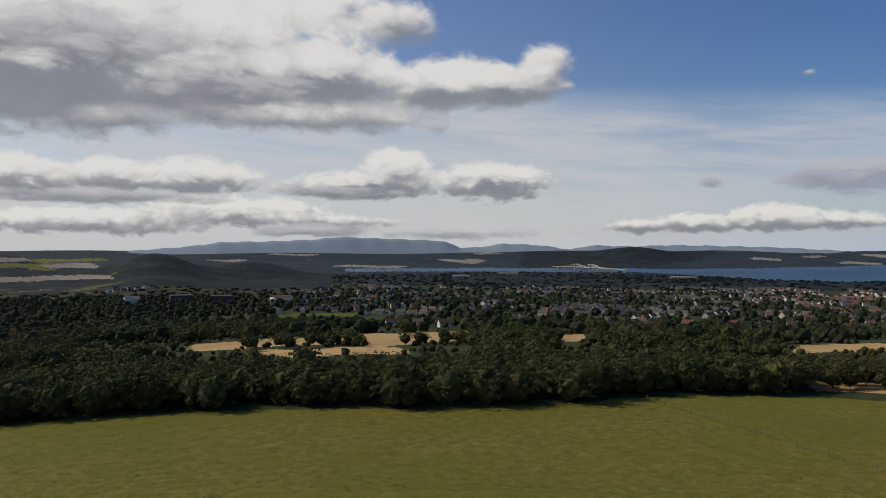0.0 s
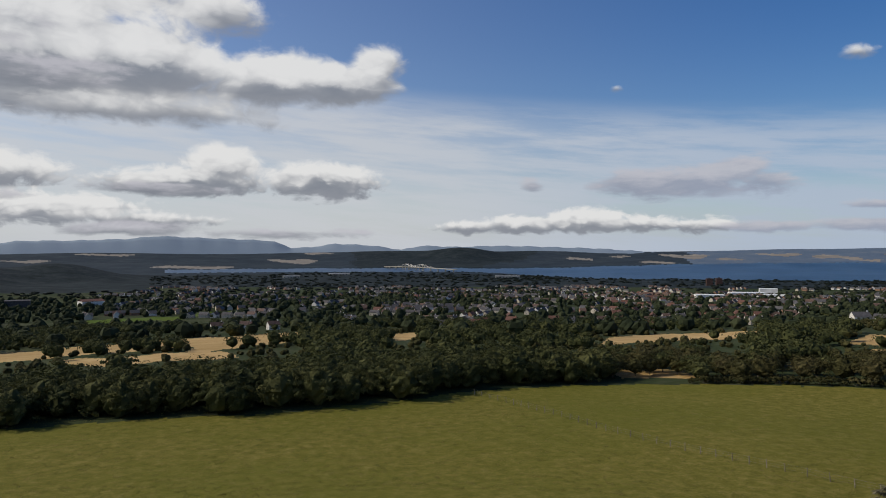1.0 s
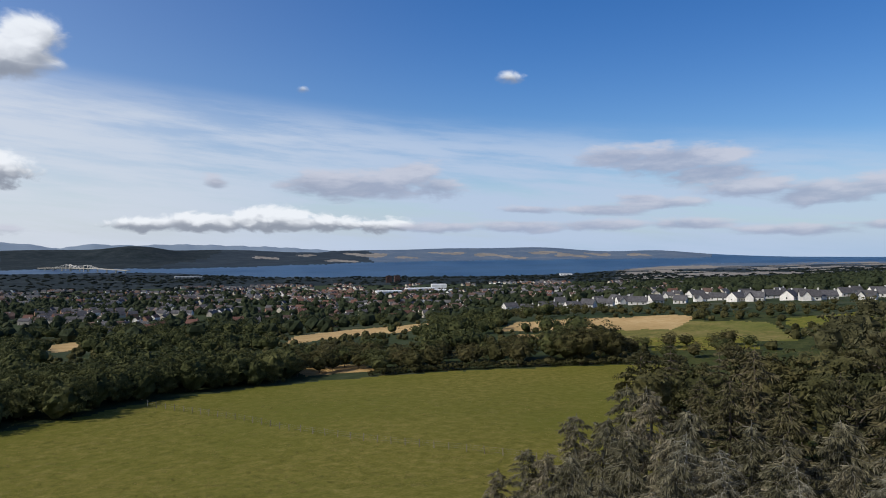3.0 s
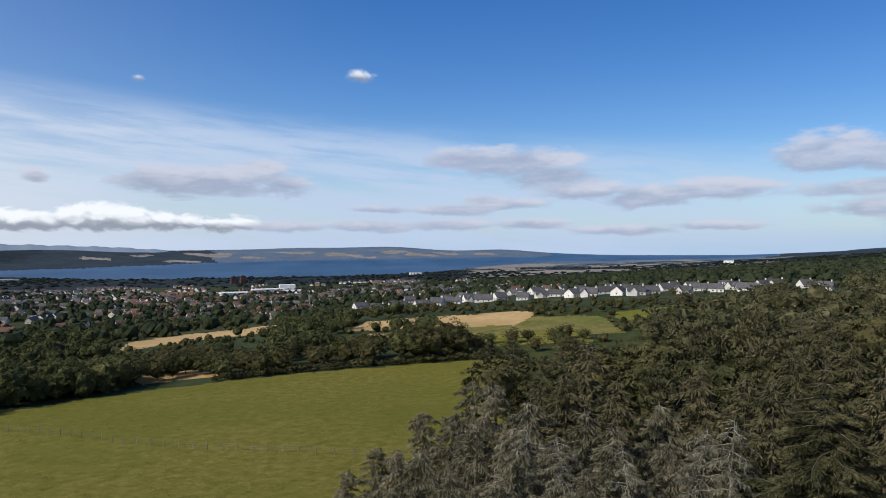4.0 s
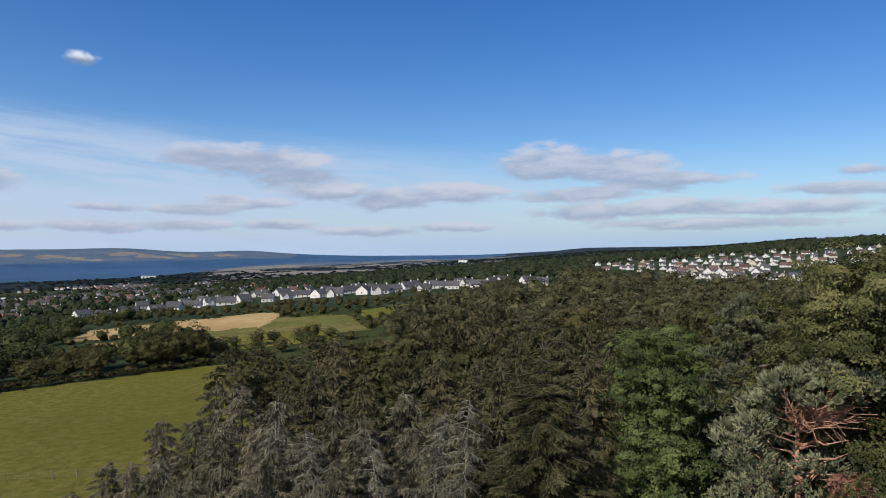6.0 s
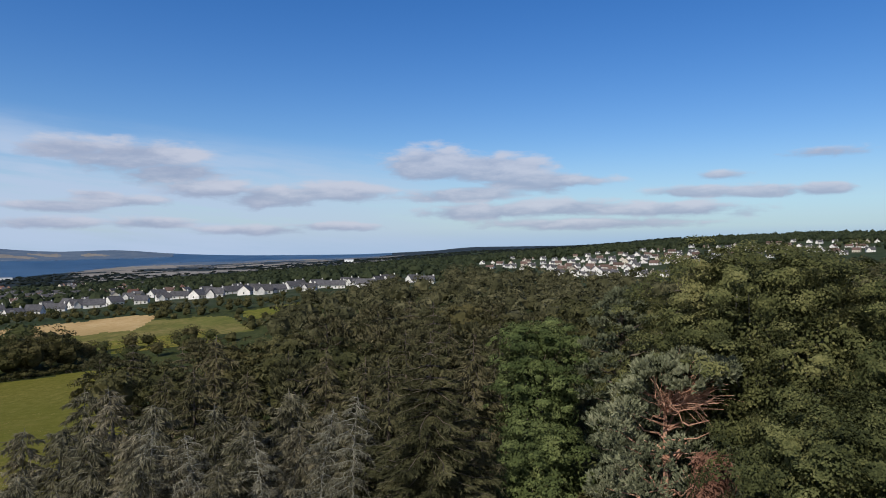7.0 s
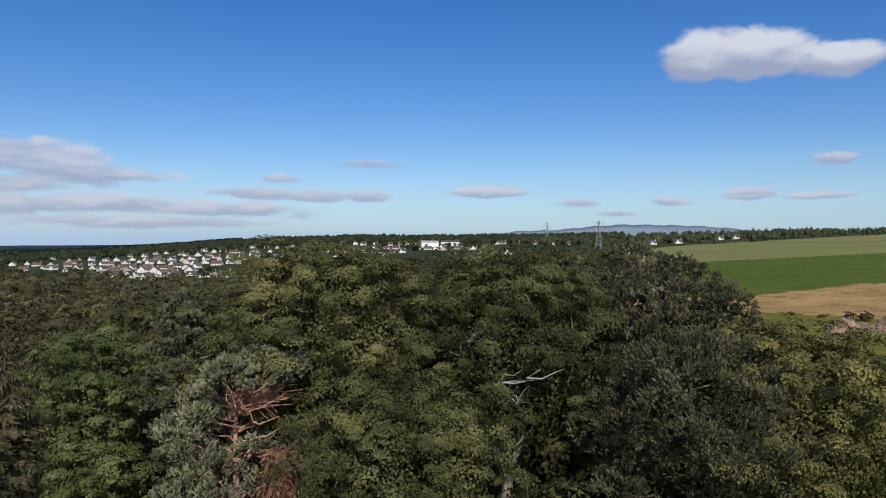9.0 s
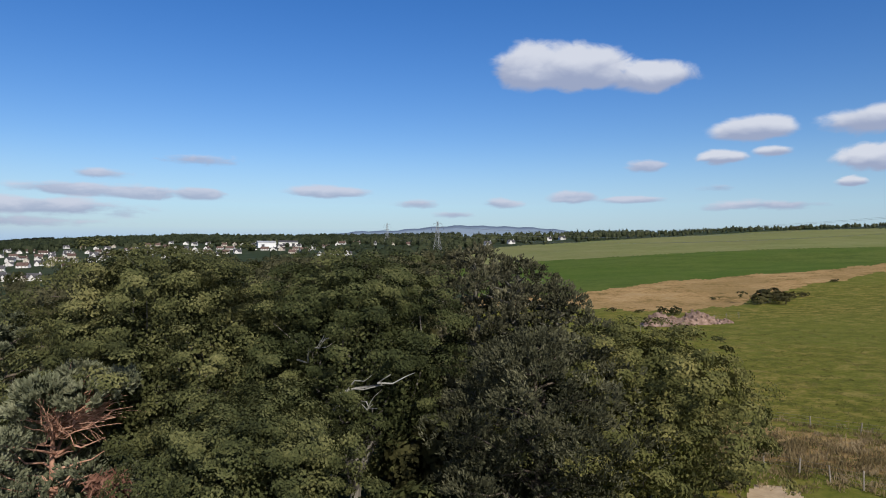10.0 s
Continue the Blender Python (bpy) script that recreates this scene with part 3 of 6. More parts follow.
def cover_of(az, r, z):
    """Which cover lies at each place: 0 scrub, 1 pasture, 2 stubble, 3 olive meadow, 4 lush grass, 5 pale pasture, 6 field, 7 rough grass, 8 woodland floor, 9 water, 10 sand."""
    ragged = np.sin(az * 371.3 + r * 1.37) + np.sin(az * 127.7 - r * 0.71)
    el = np.degrees(np.arctan2(z - EYE_Z, r)) + 0.012 * ragged
    az = az + 0.06 * np.sin(az * 91.0 + r * 2.3)
    k = np.zeros(az.shape, int)
    edge = np.interp(az, [-60, -32, 0, 10, 16.5, 25, 32, 45, 55, 60], [170, 161, 147, 156, 171, 186, 194, 204, 211, 212])
    k[(r < 330) & (az > 48) & (az < 112)] = 8
    k[(r < edge + wob(az, r, 1.3, 1)) & (az > -70) & (az < 57)] = 1

    def band(code, a0, a1, lo, hi, seed=1.0, amp=0.08):
        t = np.clip((az - a0) / (a1 - a0), 0, 1)
        b, c = lo[0] + (lo[1] - lo[0]) * t, hi[0] + (hi[1] - hi[0]) * t
        w = wob(az, r, 0.9, seed) * amp
        lean_ = (el - b) * (2.2 if seed % 2 else -1.8) + w * 7
        k[(az > a0 + lean_) & (az < a1 + lean_) & (el > b + w) & (el < c + w) & (r > 160)] = code

    band(3, 53.5, 66.5, (-7.7, -6.5), (-5.6, -5.25), 8, 0.05)
    band(2, -21, 1.5, (-7.9, -7.4), (-7.3, -6.7), 1), band(2, -14, -2.5, (-8.6, -8.5), (-8.0, -7.9), 2), band(2, -32, -29.5, (-9.4, -9.4), (-8.9, -8.9), 3)
    band(2, -6.5, 1.0, (-8.0, -7.5), (-7.0, -6.7), 9)
    band(2, 10, 12.8, (-7.5, -7.2), (-6.9, -6.7), 4, 0.03), band(2, 26.3, 37.5, (-7.6, -6.6), (-7.0, -6.1), 5, 0.05), band(7, 28.3, 34, (-10.2, -9.8), (-9.5, -9.2), 6, 0.05)
    band(2, 43.5, 57, (-6.7, -6.2), (-6.0, -5.1), 7, 0.06), band(2, 44.5, 48, (-7.3, -7.2), (-6.9, -6.8), 7, 0.02)
    band(6, 56, 64, (-7.9, -7.3), (-6.9, -6.4), 8, 0.02), band(6, 66, 71.5, (-5.6, -4.9), (-4.9, -4.2), 8, 0.05)
    band(4, -13.5, -7, (-5.45, -5.45), (-5.2, -5.2), 3, 0.03), band(4, -6, -2, (-5.2, -5.1), (-4.9, -4.8), 3, 0.03)
    # patchwork of far fields
    cell = np.floor(az * 0.55 + np.sin(r / 90.0) * 0.5 + np.sin(r / 37.0) * 0.3).astype(int) * 57 + np.floor(np.log(r) * 52 + np.sin(az * 0.9) * 0.6 + np.sin(az * 0.31)).astype(int) * 131
    h = np.abs(np.sin(cell * 12.9898) * 43758.5453) % 1
    far = (r > 1500) & (az < 76) | (r > 2300) & (az < 100)
    on_hill = (az > -42) & (az < -25.5 + np.sin(r / 70.0) * 1.2 - (r - 2000) / 400) & (r > 1500) & (r < 2750)
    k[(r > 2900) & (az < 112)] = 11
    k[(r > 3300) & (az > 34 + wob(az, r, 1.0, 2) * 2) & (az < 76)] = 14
    # far fields beyond the firth: bearing, height, half width, half height
    for fa, fe, wa, we in ((1.8, -0.97, 1.9, 0.11), (-5.9, -1.42, 3.0, 0.07), (-3.2, -0.30, 1.3, 0.05), (-12, -0.45, 2.0, 0.05), (-17, -0.9, 1.6, 0.06), (3.5, -0.35, 1.2, 0.05), (18.9, -0.40, 0.9, 0.05), (24.8, -0.75, 1.0, 0.07), (30.8, -1.0, 1.3, 0.06),
                           (32.9, -0.5, 1.8, 0.10), (28.0, -0.55, 0.8, 0.05), (36.0, -0.72, 1.0, 0.05), (39.5, -0.35, 1.6, 0.06), (43.0, -0.5, 1.5, 0.08), (47.2, -0.28, 1.4, 0.07), (49.4, -0.5, 1.3, 0.09), (51.6, -0.40, 1.0, 0.07), (45.0, -0.7, 1.0, 0.05), (54.5, -0.42, 0.9, 0.06)):
        q = (az - fa + (el - fe) * 3.0) / wa
        k[(r > 3000) & (q ** 2 + ((el - fe) / (1.5 * we) + 0.45 * np.sin(q * 3.3 + fa)) ** 2 < 1)] = 12
    k[(r > 3000) & (az > 6.8 + wob(az, r, 0.8, 5)) & (az < 20.5 + (r - 4300) / 260 + wob(az, r, 1.3, 7) * 0.7) & (r < 4700)] = 13
    k[(k == 0) & (az < -9 + wob(az, r, 0.7, 3)) & (r > 1750)] = 13
    k[(h > 0.72) & (az > 53) & (az < 78) & (r > 1900) & (r < 3500)] = 12
    k[(k == 0) & (r > 1900) & (az < 78)] = 13
    k[on_hill & (h > 0.90)] = 3
    # fields on the western hillside
    band(12, -34, -24.9, (-2.3, -2.2), (-1.95, -1.9), 8, 0.05), band(3, -34, -28.6, (-1.3, -1.3), (-1.0, -1.0), 7, 0.06), band(12, -29.5, -26.0, (-1.4, -1.4), (-1.1, -1.0), 8, 0.05), band(12, -34, -30.4, (-0.85, -0.85), (-0.55, -0.6), 8, 0.04), band(3, -30.2, -25.8, (-0.95, -0.9), (-0.7, -0.72), 6, 0.04)
    band(12, 54, 60.5, (-1.65, -1.40), (-1.42, -1.16), 8, 0.02), band(12, 63, 71, (-0.98, -0.92), (-0.76, -0.70), 8, 0.02), band(12, 57, 66, (-2.05, -1.75), (-1.9, -1.6), 7, 0.03)
    # the south-east: fields one behind another
    se = (az > 130.2 + np.sin(r / 31.0) * 0.5) & (az < 200) & (r < 760)
    k[se] = 6
    up = np.interp(az, [131, 139.4, 145, 151.7, 158.5, 161.5, 170], [-3.9, -3.7, -2.7, -2.0, -1.35, -0.85, -0.4]) + wob(az, r, 1.1, 3) * 0.08
    lo = np.interp(az, [131, 139.4, 147, 151.7, 154, 158.5, 161.5, 170], [-4.7, -4.7, -4.9, -4.2, -3.2, -2.1, -1.5, -1.0]) + wob(az, r, 1.7, 5) * 0.12
    k[se & (el > lo)] = 7
    k[se & (el > up)] = 4
    mid = np.interp(az, [125, 131, 140, 149, 155, 161.5, 172], [-1.6, -1.3, -0.75, -0.18, 0.1, 0.25, 0.5])
    k[se & (el > mid)] = 5
    top = np.interp(az, [125, 131, 135, 142, 155, 162], [-0.4, -0.1, 0.3, 0.75, 1.45, 1.55])
    k[se & (el > top) & (r > 300)] = 0
    k[(az > 112) & (az < 128) & (r < 140)] = 8
    verge = (az > 150) & (az < 176) & (el < -12.9 - 0.5 * (az - 152) / 10) & (el > -15.4)
    k[verge] = 7
    k[(az > 150) & (az < 176) & (el <= -15.4) & (r > 20)] = 6
    k[(((az - 153.2) / 1.9) ** 2 + ((r - 53.5) / 3.2) ** 2 + wob(az, r, 2.0, 1) * 0.15) < 1] = 10
    # the firth and the open sea
    near = np.interp(az, [-8, 4, 12, 17, 20, 24.8, 30, 44, 50, 52, 56, 60, 66, 74, 77], [-1.84, -1.84, -1.84, -1.86, -2.05, -2.3, -2.32, -2.2, -1.95, -1.75, -1.35, -1.05, -0.95, -0.72, -0.5]) + wob(az, r, 1.6, 2) * 0.012
    shore = np.interp(az, [-8, 4, 12, 17, 20, 25.6, 32, 40, 47, 55, 60, 61, 78], [-1.6, -1.55, -1.55, -1.55, -1.55, -1.38, -1.15, -0.95, -0.85, -0.72, -0.6, 2, 2]) + wob(az, r, 1.1, 4) * 0.03
    k[(az > -8) & (az < 77) & (r > 2000) & (el > near) & (el < shore)] = 9
    return k


COVERS = [
    ("ground", M_ground, "dark scrubby valley land with gardens and trees"), ("pasture", M_pasture, "olive-green grazed pasture sloping away, tufted and patchy"),
    ("stubble_field", M_stubble, "golden harvested stubble field among dark woods"), ("meadow", M_olive, "olive and yellowing meadow below the white houses"),
    ("grass_field", M_lush, "lush dark green grazing field on the slope"), ("pale_field", M_pale, "pale green upper field under the wooded skyline"),
    ("near_field", M_field, "green tufted field beyond the fence"), ("rough_grass", M_rough, "tan dry rough grass strip between fields"),
    ("woodland_floor", M_floor, "shaded mossy ground under the trees"), ("water", M_water, "blue firth and open sea"), ("sand_patch", M_sand, "bare sandy earth beside the track"),
    ("far_land", M_farland, "dark far shore beyond the firth, tinted blue for haze"), ("far_field", M_farfield, "far stubble fields by the firth, paled for haze"), ("wooded_hill", M_hillwood, "dark wooded hill beyond the bridge and far plain, tinted blue for haze"),
    ("far_headland", M_headland, "headland with pale fields beyond the firth, tinted blue for haze"),
]


def build_land():
    seen = np.concatenate([np.arange(-42, 76, 0.21), np.arange(76, 129, 0.5), np.arange(129, 168.01, 0.17)])
    rest = np.arange(168, 318.1, 3.0)
    azs = np.concatenate([seen, rest[1:]])
    rs = [0.02, 3.0, 6.0]
    while rs[-1] < 4930:
        rs.append(rs[-1] * (1.03 if rs[-1] < 40 else 1.011 if 140 < rs[-1] < 650 else 1.017 if rs[-1] < 2000 else 1.0075))
    rs = np.array(rs)
    A, R = np.meshgrid(azs, rs, indexing="ij")
    Z = land(A, R)
    V = np.stack([R * np.sin(np.radians(A)), R * np.cos(np.radians(A)), Z], -1)
    na, nr = A.shape
    K = cover_of((A[:-1, :-1] + A[1:, 1:]) / 2, (R[:-1, :-1] + R[1:, 1:]) / 2, (Z[:-1, :-1] + Z[1:, 1:]) / 2)
    idx = np.arange(na * nr).reshape(na, nr)
    quads = np.stack([idx[:-1, :-1], idx[:-1, 1:], idx[1:, 1:], idx[1:, :-1]], -1)[:, :, ::-1]
    flat = V.reshape(-1, 3)
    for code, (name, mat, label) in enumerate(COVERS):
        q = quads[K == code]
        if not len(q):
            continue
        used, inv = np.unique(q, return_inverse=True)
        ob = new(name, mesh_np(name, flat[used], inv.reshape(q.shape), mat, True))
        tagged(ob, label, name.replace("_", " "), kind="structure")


build_land()


def mountain(name, a0, a1, r, crest, label, base=-60):
    """A far range as a solid ridge: its crest by bearing and height in degrees."""
    azs = np.linspace(a0, a1, 120)
    top = np.interp(azs, [c[0] for c in crest], [c[1] for c in crest])
    top = top + 0.03 * np.sin(azs * 3.1) + 0.015 * np.sin(azs * 7.7)
    V, F = [], []
    for a, e in zip(azs, top):
        h = EYE_Z + r * math.tan(radians(e))
        for k, (dr, w) in enumerate(((-320, 0.0), (-200, 0.45), (-90, 0.8), (0, 1.0), (30, 0.6), (40, 0.0))):
            rr = r + dr
            V.append((rr * math.sin(radians(a)), rr * math.cos(radians(a)), base + (h - base) * w))
    for i in range(len(azs) - 1):
        for k in range(5):
            F.append((i * 6 + k, i * 6 + 6 + k, i * 6 + 7 + k, i * 6 + k + 1))
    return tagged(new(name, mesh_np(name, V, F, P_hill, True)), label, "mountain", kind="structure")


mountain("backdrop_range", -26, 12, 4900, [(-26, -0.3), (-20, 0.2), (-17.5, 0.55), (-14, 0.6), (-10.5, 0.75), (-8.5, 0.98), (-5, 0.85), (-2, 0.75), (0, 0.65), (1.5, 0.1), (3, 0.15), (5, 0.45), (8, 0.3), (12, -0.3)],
         "mountain range beyond the firth, coloured blue for haze", 0)
mountain("backdrop_moor", 112, 144, 4905, [(112, 0.2), (117, 0.9), (120, 1.25), (122.5, 1.5), (125, 1.55), (128, 1.85), (130.5, 2.0), (133, 1.95), (136, 1.85), (138, 1.7), (144, 1.0)], "dusky moorland hill beyond the fields, coloured blue for haze", 60)
mountain("backdrop_hills", 9, 34, 4905, [(9, -0.3), (12, 0.3), (15, 0.2), (18, 0.3), (21, 0.25), (26, 0.1), (34, -0.4)], "low far hills, coloured blue for haze", 0)

# ---- trees ----
def tube(path, radii, sides=6):
    """Tapered round limb along a path: places and quads."""
    V, F = [], []
    path = [Vector(p) for p in path]
    for i, (p, r) in enumerate(zip(path, radii)):
        d = (path[min(i + 1, len(path) - 1)] - path[max(i - 1, 0)]).normalized()
        u = d.cross(Vector((0.31, 0.87, 0.38))).normalized()
        v = d.cross(u)
        V += [p + (u * math.cos(2 * math.pi * k / sides) + v * math.sin(2 * math.pi * k / sides)) * r for k in range(sides)]
    for i in range(len(path) - 1):
        for k in range(sides):
            a, b = i * sides + k, i * sides + (k + 1) % sides
            F.append((a, b, b + sides, a + sides))
    return np.array([tuple(v) for v in V]), np.array(F)


def merge(bits):
    V, F, n = [], [], 0
    for v, f in bits:
        V.append(v), F.append(f + n)
        n += len(v)
    return np.concatenate(V), np.concatenate(F)


def crooked(rng, a, b, n, wild):
    a, b = np.array(a, float), np.array(b, float)
    L = np.linalg.norm(b - a)
    pts = [a + (b - a) * t for t in np.linspace(0, 1, n + 1)]
    for i in range(1, n):
        pts[i] = pts[i] + rng.normal(0, wild * L, 3)
    return pts


def unit(v):
    return v / np.maximum(np.linalg.norm(v, axis=-1, keepdims=True), 1e-9)


def leaves(rng, at, normal, size, slim=0.6):
    """One folded-free leaf spray per place, facing about normal: rhombs."""
    n = len(at)
    t = unit(np.cross(normal, rng.normal(size=(n, 3))))
    b = np.cross(normal, t)
    s = size * rng.uniform(0.6, 1.3, (n, 1))
    V = np.stack([at - t * s, at - b * s * slim, at + t * s, at + b * s * slim], 1).reshape(-1, 3)
    return V, np.arange(4 * n).reshape(n, 4)


def spikes(rng, at, way, length, width):
    """Slender needle sprays: one long thin rhomb per place along way."""
    n = len(at)
    w = unit(way)
    s = unit(np.cross(w, rng.normal(size=(n, 3))))
    L = length * rng.uniform(0.6, 1.3, (n, 1))
    V = np.stack([at, at + w * L * 0.45 + s * width, at + w * L, at + w * L * 0.45 - s * width], 1).reshape(-1, 3)
    return V, np.arange(4 * n).reshape(n, 4)


def crown_leaves(rng, lobes, count, size, clumps=7, spread=0.38, slim=0.6, low=-0.4, rag=0.24, tumble=0.26):
    """Leaves gathered in clumps over the outside of several rounded lobes (x, y, z, radius, flatness)."""
    area = np.array([l[3] ** 2 for l in lobes])
    bits = []
    for (x, y, z, R, flat), share in zip(lobes, area / area.sum()):
        nc = max(4, int(clumps * (R / np.sqrt(area.mean()))))
        d = unit(rng.normal(size=(nc * 3, 3)))
        d = d[d[:, 2] > low][:nc]
        rad = R * (1 + rng.normal(0, rag, (len(d), 1)))
        cen = d * rad
        n = int(count * share)
        k = rng.integers(0, len(d), n)
        cs = R * spread * rng.uniform(0.7, 1.35, len(d))
        axis = unit(d * 0.9 + np.array([0, 0, 0.6]))
        way = unit(unit(rng.normal(size=(n, 3))) + axis[k] * 1.0)
        p = cen[k] + way * cs[k][:, None] * rng.uniform(0.62, 1.12, (n, 1)) * np.array([1, 1, 0.72])
        nor = unit(way + d[k] * 0.7 + rng.normal(0, tumble, (n, 3)))
        p = p * np.array([1, 1, flat]) + np.array([x, y, z])
        bits.append(leaves(rng, p, nor, size, slim))
    return merge(bits)


def shell(seed, c, rx, rz, nu, nv, rag=0.12):
    """A closed, lumpy skin of leafage round the inside of a crown."""
    u, v = np.linspace(0, 2 * np.pi, nu + 1), np.linspace(-1, 1, nv + 1)
    v = np.sin(v * np.pi / 2)
    U, W = np.meshgrid(u, v, indexing="ij")
    s = np.sqrt(np.maximum(0, 1 - W * W))
    d = np.stack([np.cos(U) * s, np.sin(U) * s, W], -1)
    rad = 1 + rag * (np.sin(d[..., 0] * 6 + seed) * np.cos(d[..., 2] * 7 + seed * 2) + np.sin(d[..., 1] * 7 + seed * 3) * np.cos(d[..., 0] * 5))
    jit = np.random.default_rng(int(seed) + 900).normal(0, rag * 0.45, rad.shape)
    jit[-1] = jit[0]
    p = d * (rad + jit)[..., None] * np.array([rx, rx, rz]) + np.array(c, float)
    q = np.stack([p[:-1, :-1], p[1:, :-1], p[1:, 1:], p[:-1, 1:]], 2).reshape(-1, 3)
    return q, np.arange(len(q)).reshape(-1, 4)


def round_lobes(rng, H, R, base, n, r_lobe, swing=0.0):
    """Lobes filling a rounded crown between base and H, radius R."""
    out = []
    mid, half = (H + base) / 2, (H - base) / 2
    gold = 2.39996
    for i in range(n):
        c = 1 - 1.45 * (i + 0.5) / n
        s = math.sqrt(max(0, 1 - c * c))
        c = min(c, 0.92)
        a = i * gold + rng.normal(0, 0.25)
        rr = r_lobe * rng.uniform(0.75, 1.2)
        far = 1 - swing * rng.random()
        out.append((s * math.cos(a) * (R - rr * 0.8) * far, s * math.sin(a) * (R - rr * 0.8) * far, mid + c * (half - rr * 0.95) * far, rr, rng.uniform(0.7, 0.95)))
    return out


def timber(rng, H, base, lobes, r0, wild=0.06, pick=14):
    """Trunk, and limbs that run from it into the lobes."""
    trunk = tube([(0, 0, -1.0), (0.05, 0, base * 0.5), (0.1, 0.1, base), (0, 0.15, base + (H - base) * 0.45)], [r0 * 1.5, r0, r0 * 0.8, r0 * 0.4], 8)
    bits = []
    for l in lobes[:pick]:
        z0 = base * rng.uniform(0.75, 1.25)
        pts = crooked(rng, (0, 0, z0), (l[0], l[1], l[2] + l[3] * 0.2), 5, wild)
        bits.append(tube(pts, np.linspace(r0 * 0.45, r0 * 0.07, 6), 5))
        for _ in range(1):
            e = np.array(l[:3]) + unit(rng.normal(size=3)) * l[3] * 0.95
            bits.append(tube(crooked(rng, pts[3], e, 3, wild), [r0 * 0.16, r0 * 0.11, r0 * 0.07, r0 * 0.03], 4))
    return trunk, merge(bits)


def tree_thing(name, label, group, trunk, limbs, crown, bark_m, leaf_m, category="tree"):
    ob = tagged(new(name), label, category, group)
    part("trunk", mesh_np("trunk", *trunk, bark_m, True), ob)
    if limbs is not None:
        tagged(part("branchwork", mesh_np("branchwork", *limbs, bark_m, True), ob), kind="stuff")
    part("crown", mesh_np("crown", *crown, leaf_m), ob)
    return ob


def broadleaf(name, label, seed, H, R, base, lobes, r_lobe, count, size, leaf_m, group="woodland trees", bark_m=None, clumps=7, spread=0.38, pick=14):
    rng = np.random.default_rng(seed)
    ls_ = round_lobes(rng, H, R, base, lobes, r_lobe, 0.30)
    trunk, limbs = timber(rng, H, base, ls_, 0.022 * H, pick=pick)
    for i in range(11):
        q, w = 0.10 + 0.50 * math.sqrt(i / 10), i * 2.39996
        ls_.append((q * R * math.cos(w), q * R * math.sin(w), (H + base) / 2 + ((H - base) / 2 - r_lobe * 0.95) * (0.95 - 0.42 * q * q), r_lobe * rng.uniform(0.85, 1.1), 0.8))
    # loose leafage inside the crown closes it
    n = count // 5
    d = unit(rng.normal(size=(n, 3)))
    p = d * rng.uniform(0.45, 0.72, (n, 1)) * np.array([R, R, (H - base) / 2]) + np.array([0, 0, (H + base) / 2 - 0.03 * H])
    inner = leaves(rng, p, unit(d + rng.normal(0, 0.5, (n, 3))), size * 1.35, 0.7)
    return tree_thing(name, label, group, trunk, limbs, merge([crown_leaves(rng, ls_, count, size, clumps, spread, rag=0.17, tumble=0.42), inner]), bark_m or B_grey, leaf_m)


def needle_pad(rng, c, pr, n, size, tufts=44, flat=0.45):
    """A level pad of upturned needle tufts round a place."""
    t = unit(rng.normal(size=(tufts, 3)) * np.array([1, 1, 0.8]) + np.array([0, 0, 0.35])) * rng.uniform(0.55, 1.05, (tufts, 1)) * np.array([pr, pr, pr * flat])
    k = rng.integers(0, tufts, n)
    p = c + t[k] + rng.normal(0, 0.055 * pr, (n, 3))
    way = unit(t[k] * np.array([1, 1, 0.7])) * 0.75 + np.array([0, 0, 0.8]) + rng.normal(0, 0.42, (n, 3))
    return spikes(rng, p, way, size, size * 0.19)


def pine(name, label, seed, H, R, base, pads, count, leaf_m, group="woodland trees", bark_m=None, tall=0.55, size=0.34, tufts=44):
    """Scots pine: level pads of upturned needle tufts on reddish limbs."""
    rng = np.random.default_rng(seed)
    bits, limbs = [], []
    trunk = tube(crooked(rng, (0, 0, -1), (0.2, 0.1, H * 0.93), 5, 0.01), np.linspace(0.02 * H, 0.006 * H, 6), 7)
    for i in range(pads):
        f = (i + 0.5) / pads
        z = base + (H - base) * (f ** 0.8) - 0.4
        reach = R * math.sqrt(max(0.06, 1 - (max(0, f - (1 - tall)) / tall) ** 2.2)) * rng.uniform(0.25, 1.0) ** 0.7
        a = i * 2.39996 + rng.normal(0, 0.3)
        c = np.array([math.cos(a) * reach, math.sin(a) * reach, z])
        if f > 0.96:
            c[:2] *= 0.2
        pr = R * rng.uniform(0.26, 0.42)
        limbs.append(tube(crooked(rng, (0, 0, max(base * 0.7, z - reach * 0.45)), c + np.array([0, 0, -0.2]), 4, 0.05), np.linspace(0.007 * H, 0.0015 * H, 5), 4))
        n = int(count / pads)
        bits.append(needle_pad(rng, c, pr, n, size, tufts))
    return tree_thing(name, label, group, trunk, merge(limbs), merge(bits), bark_m or B_red, leaf_m)


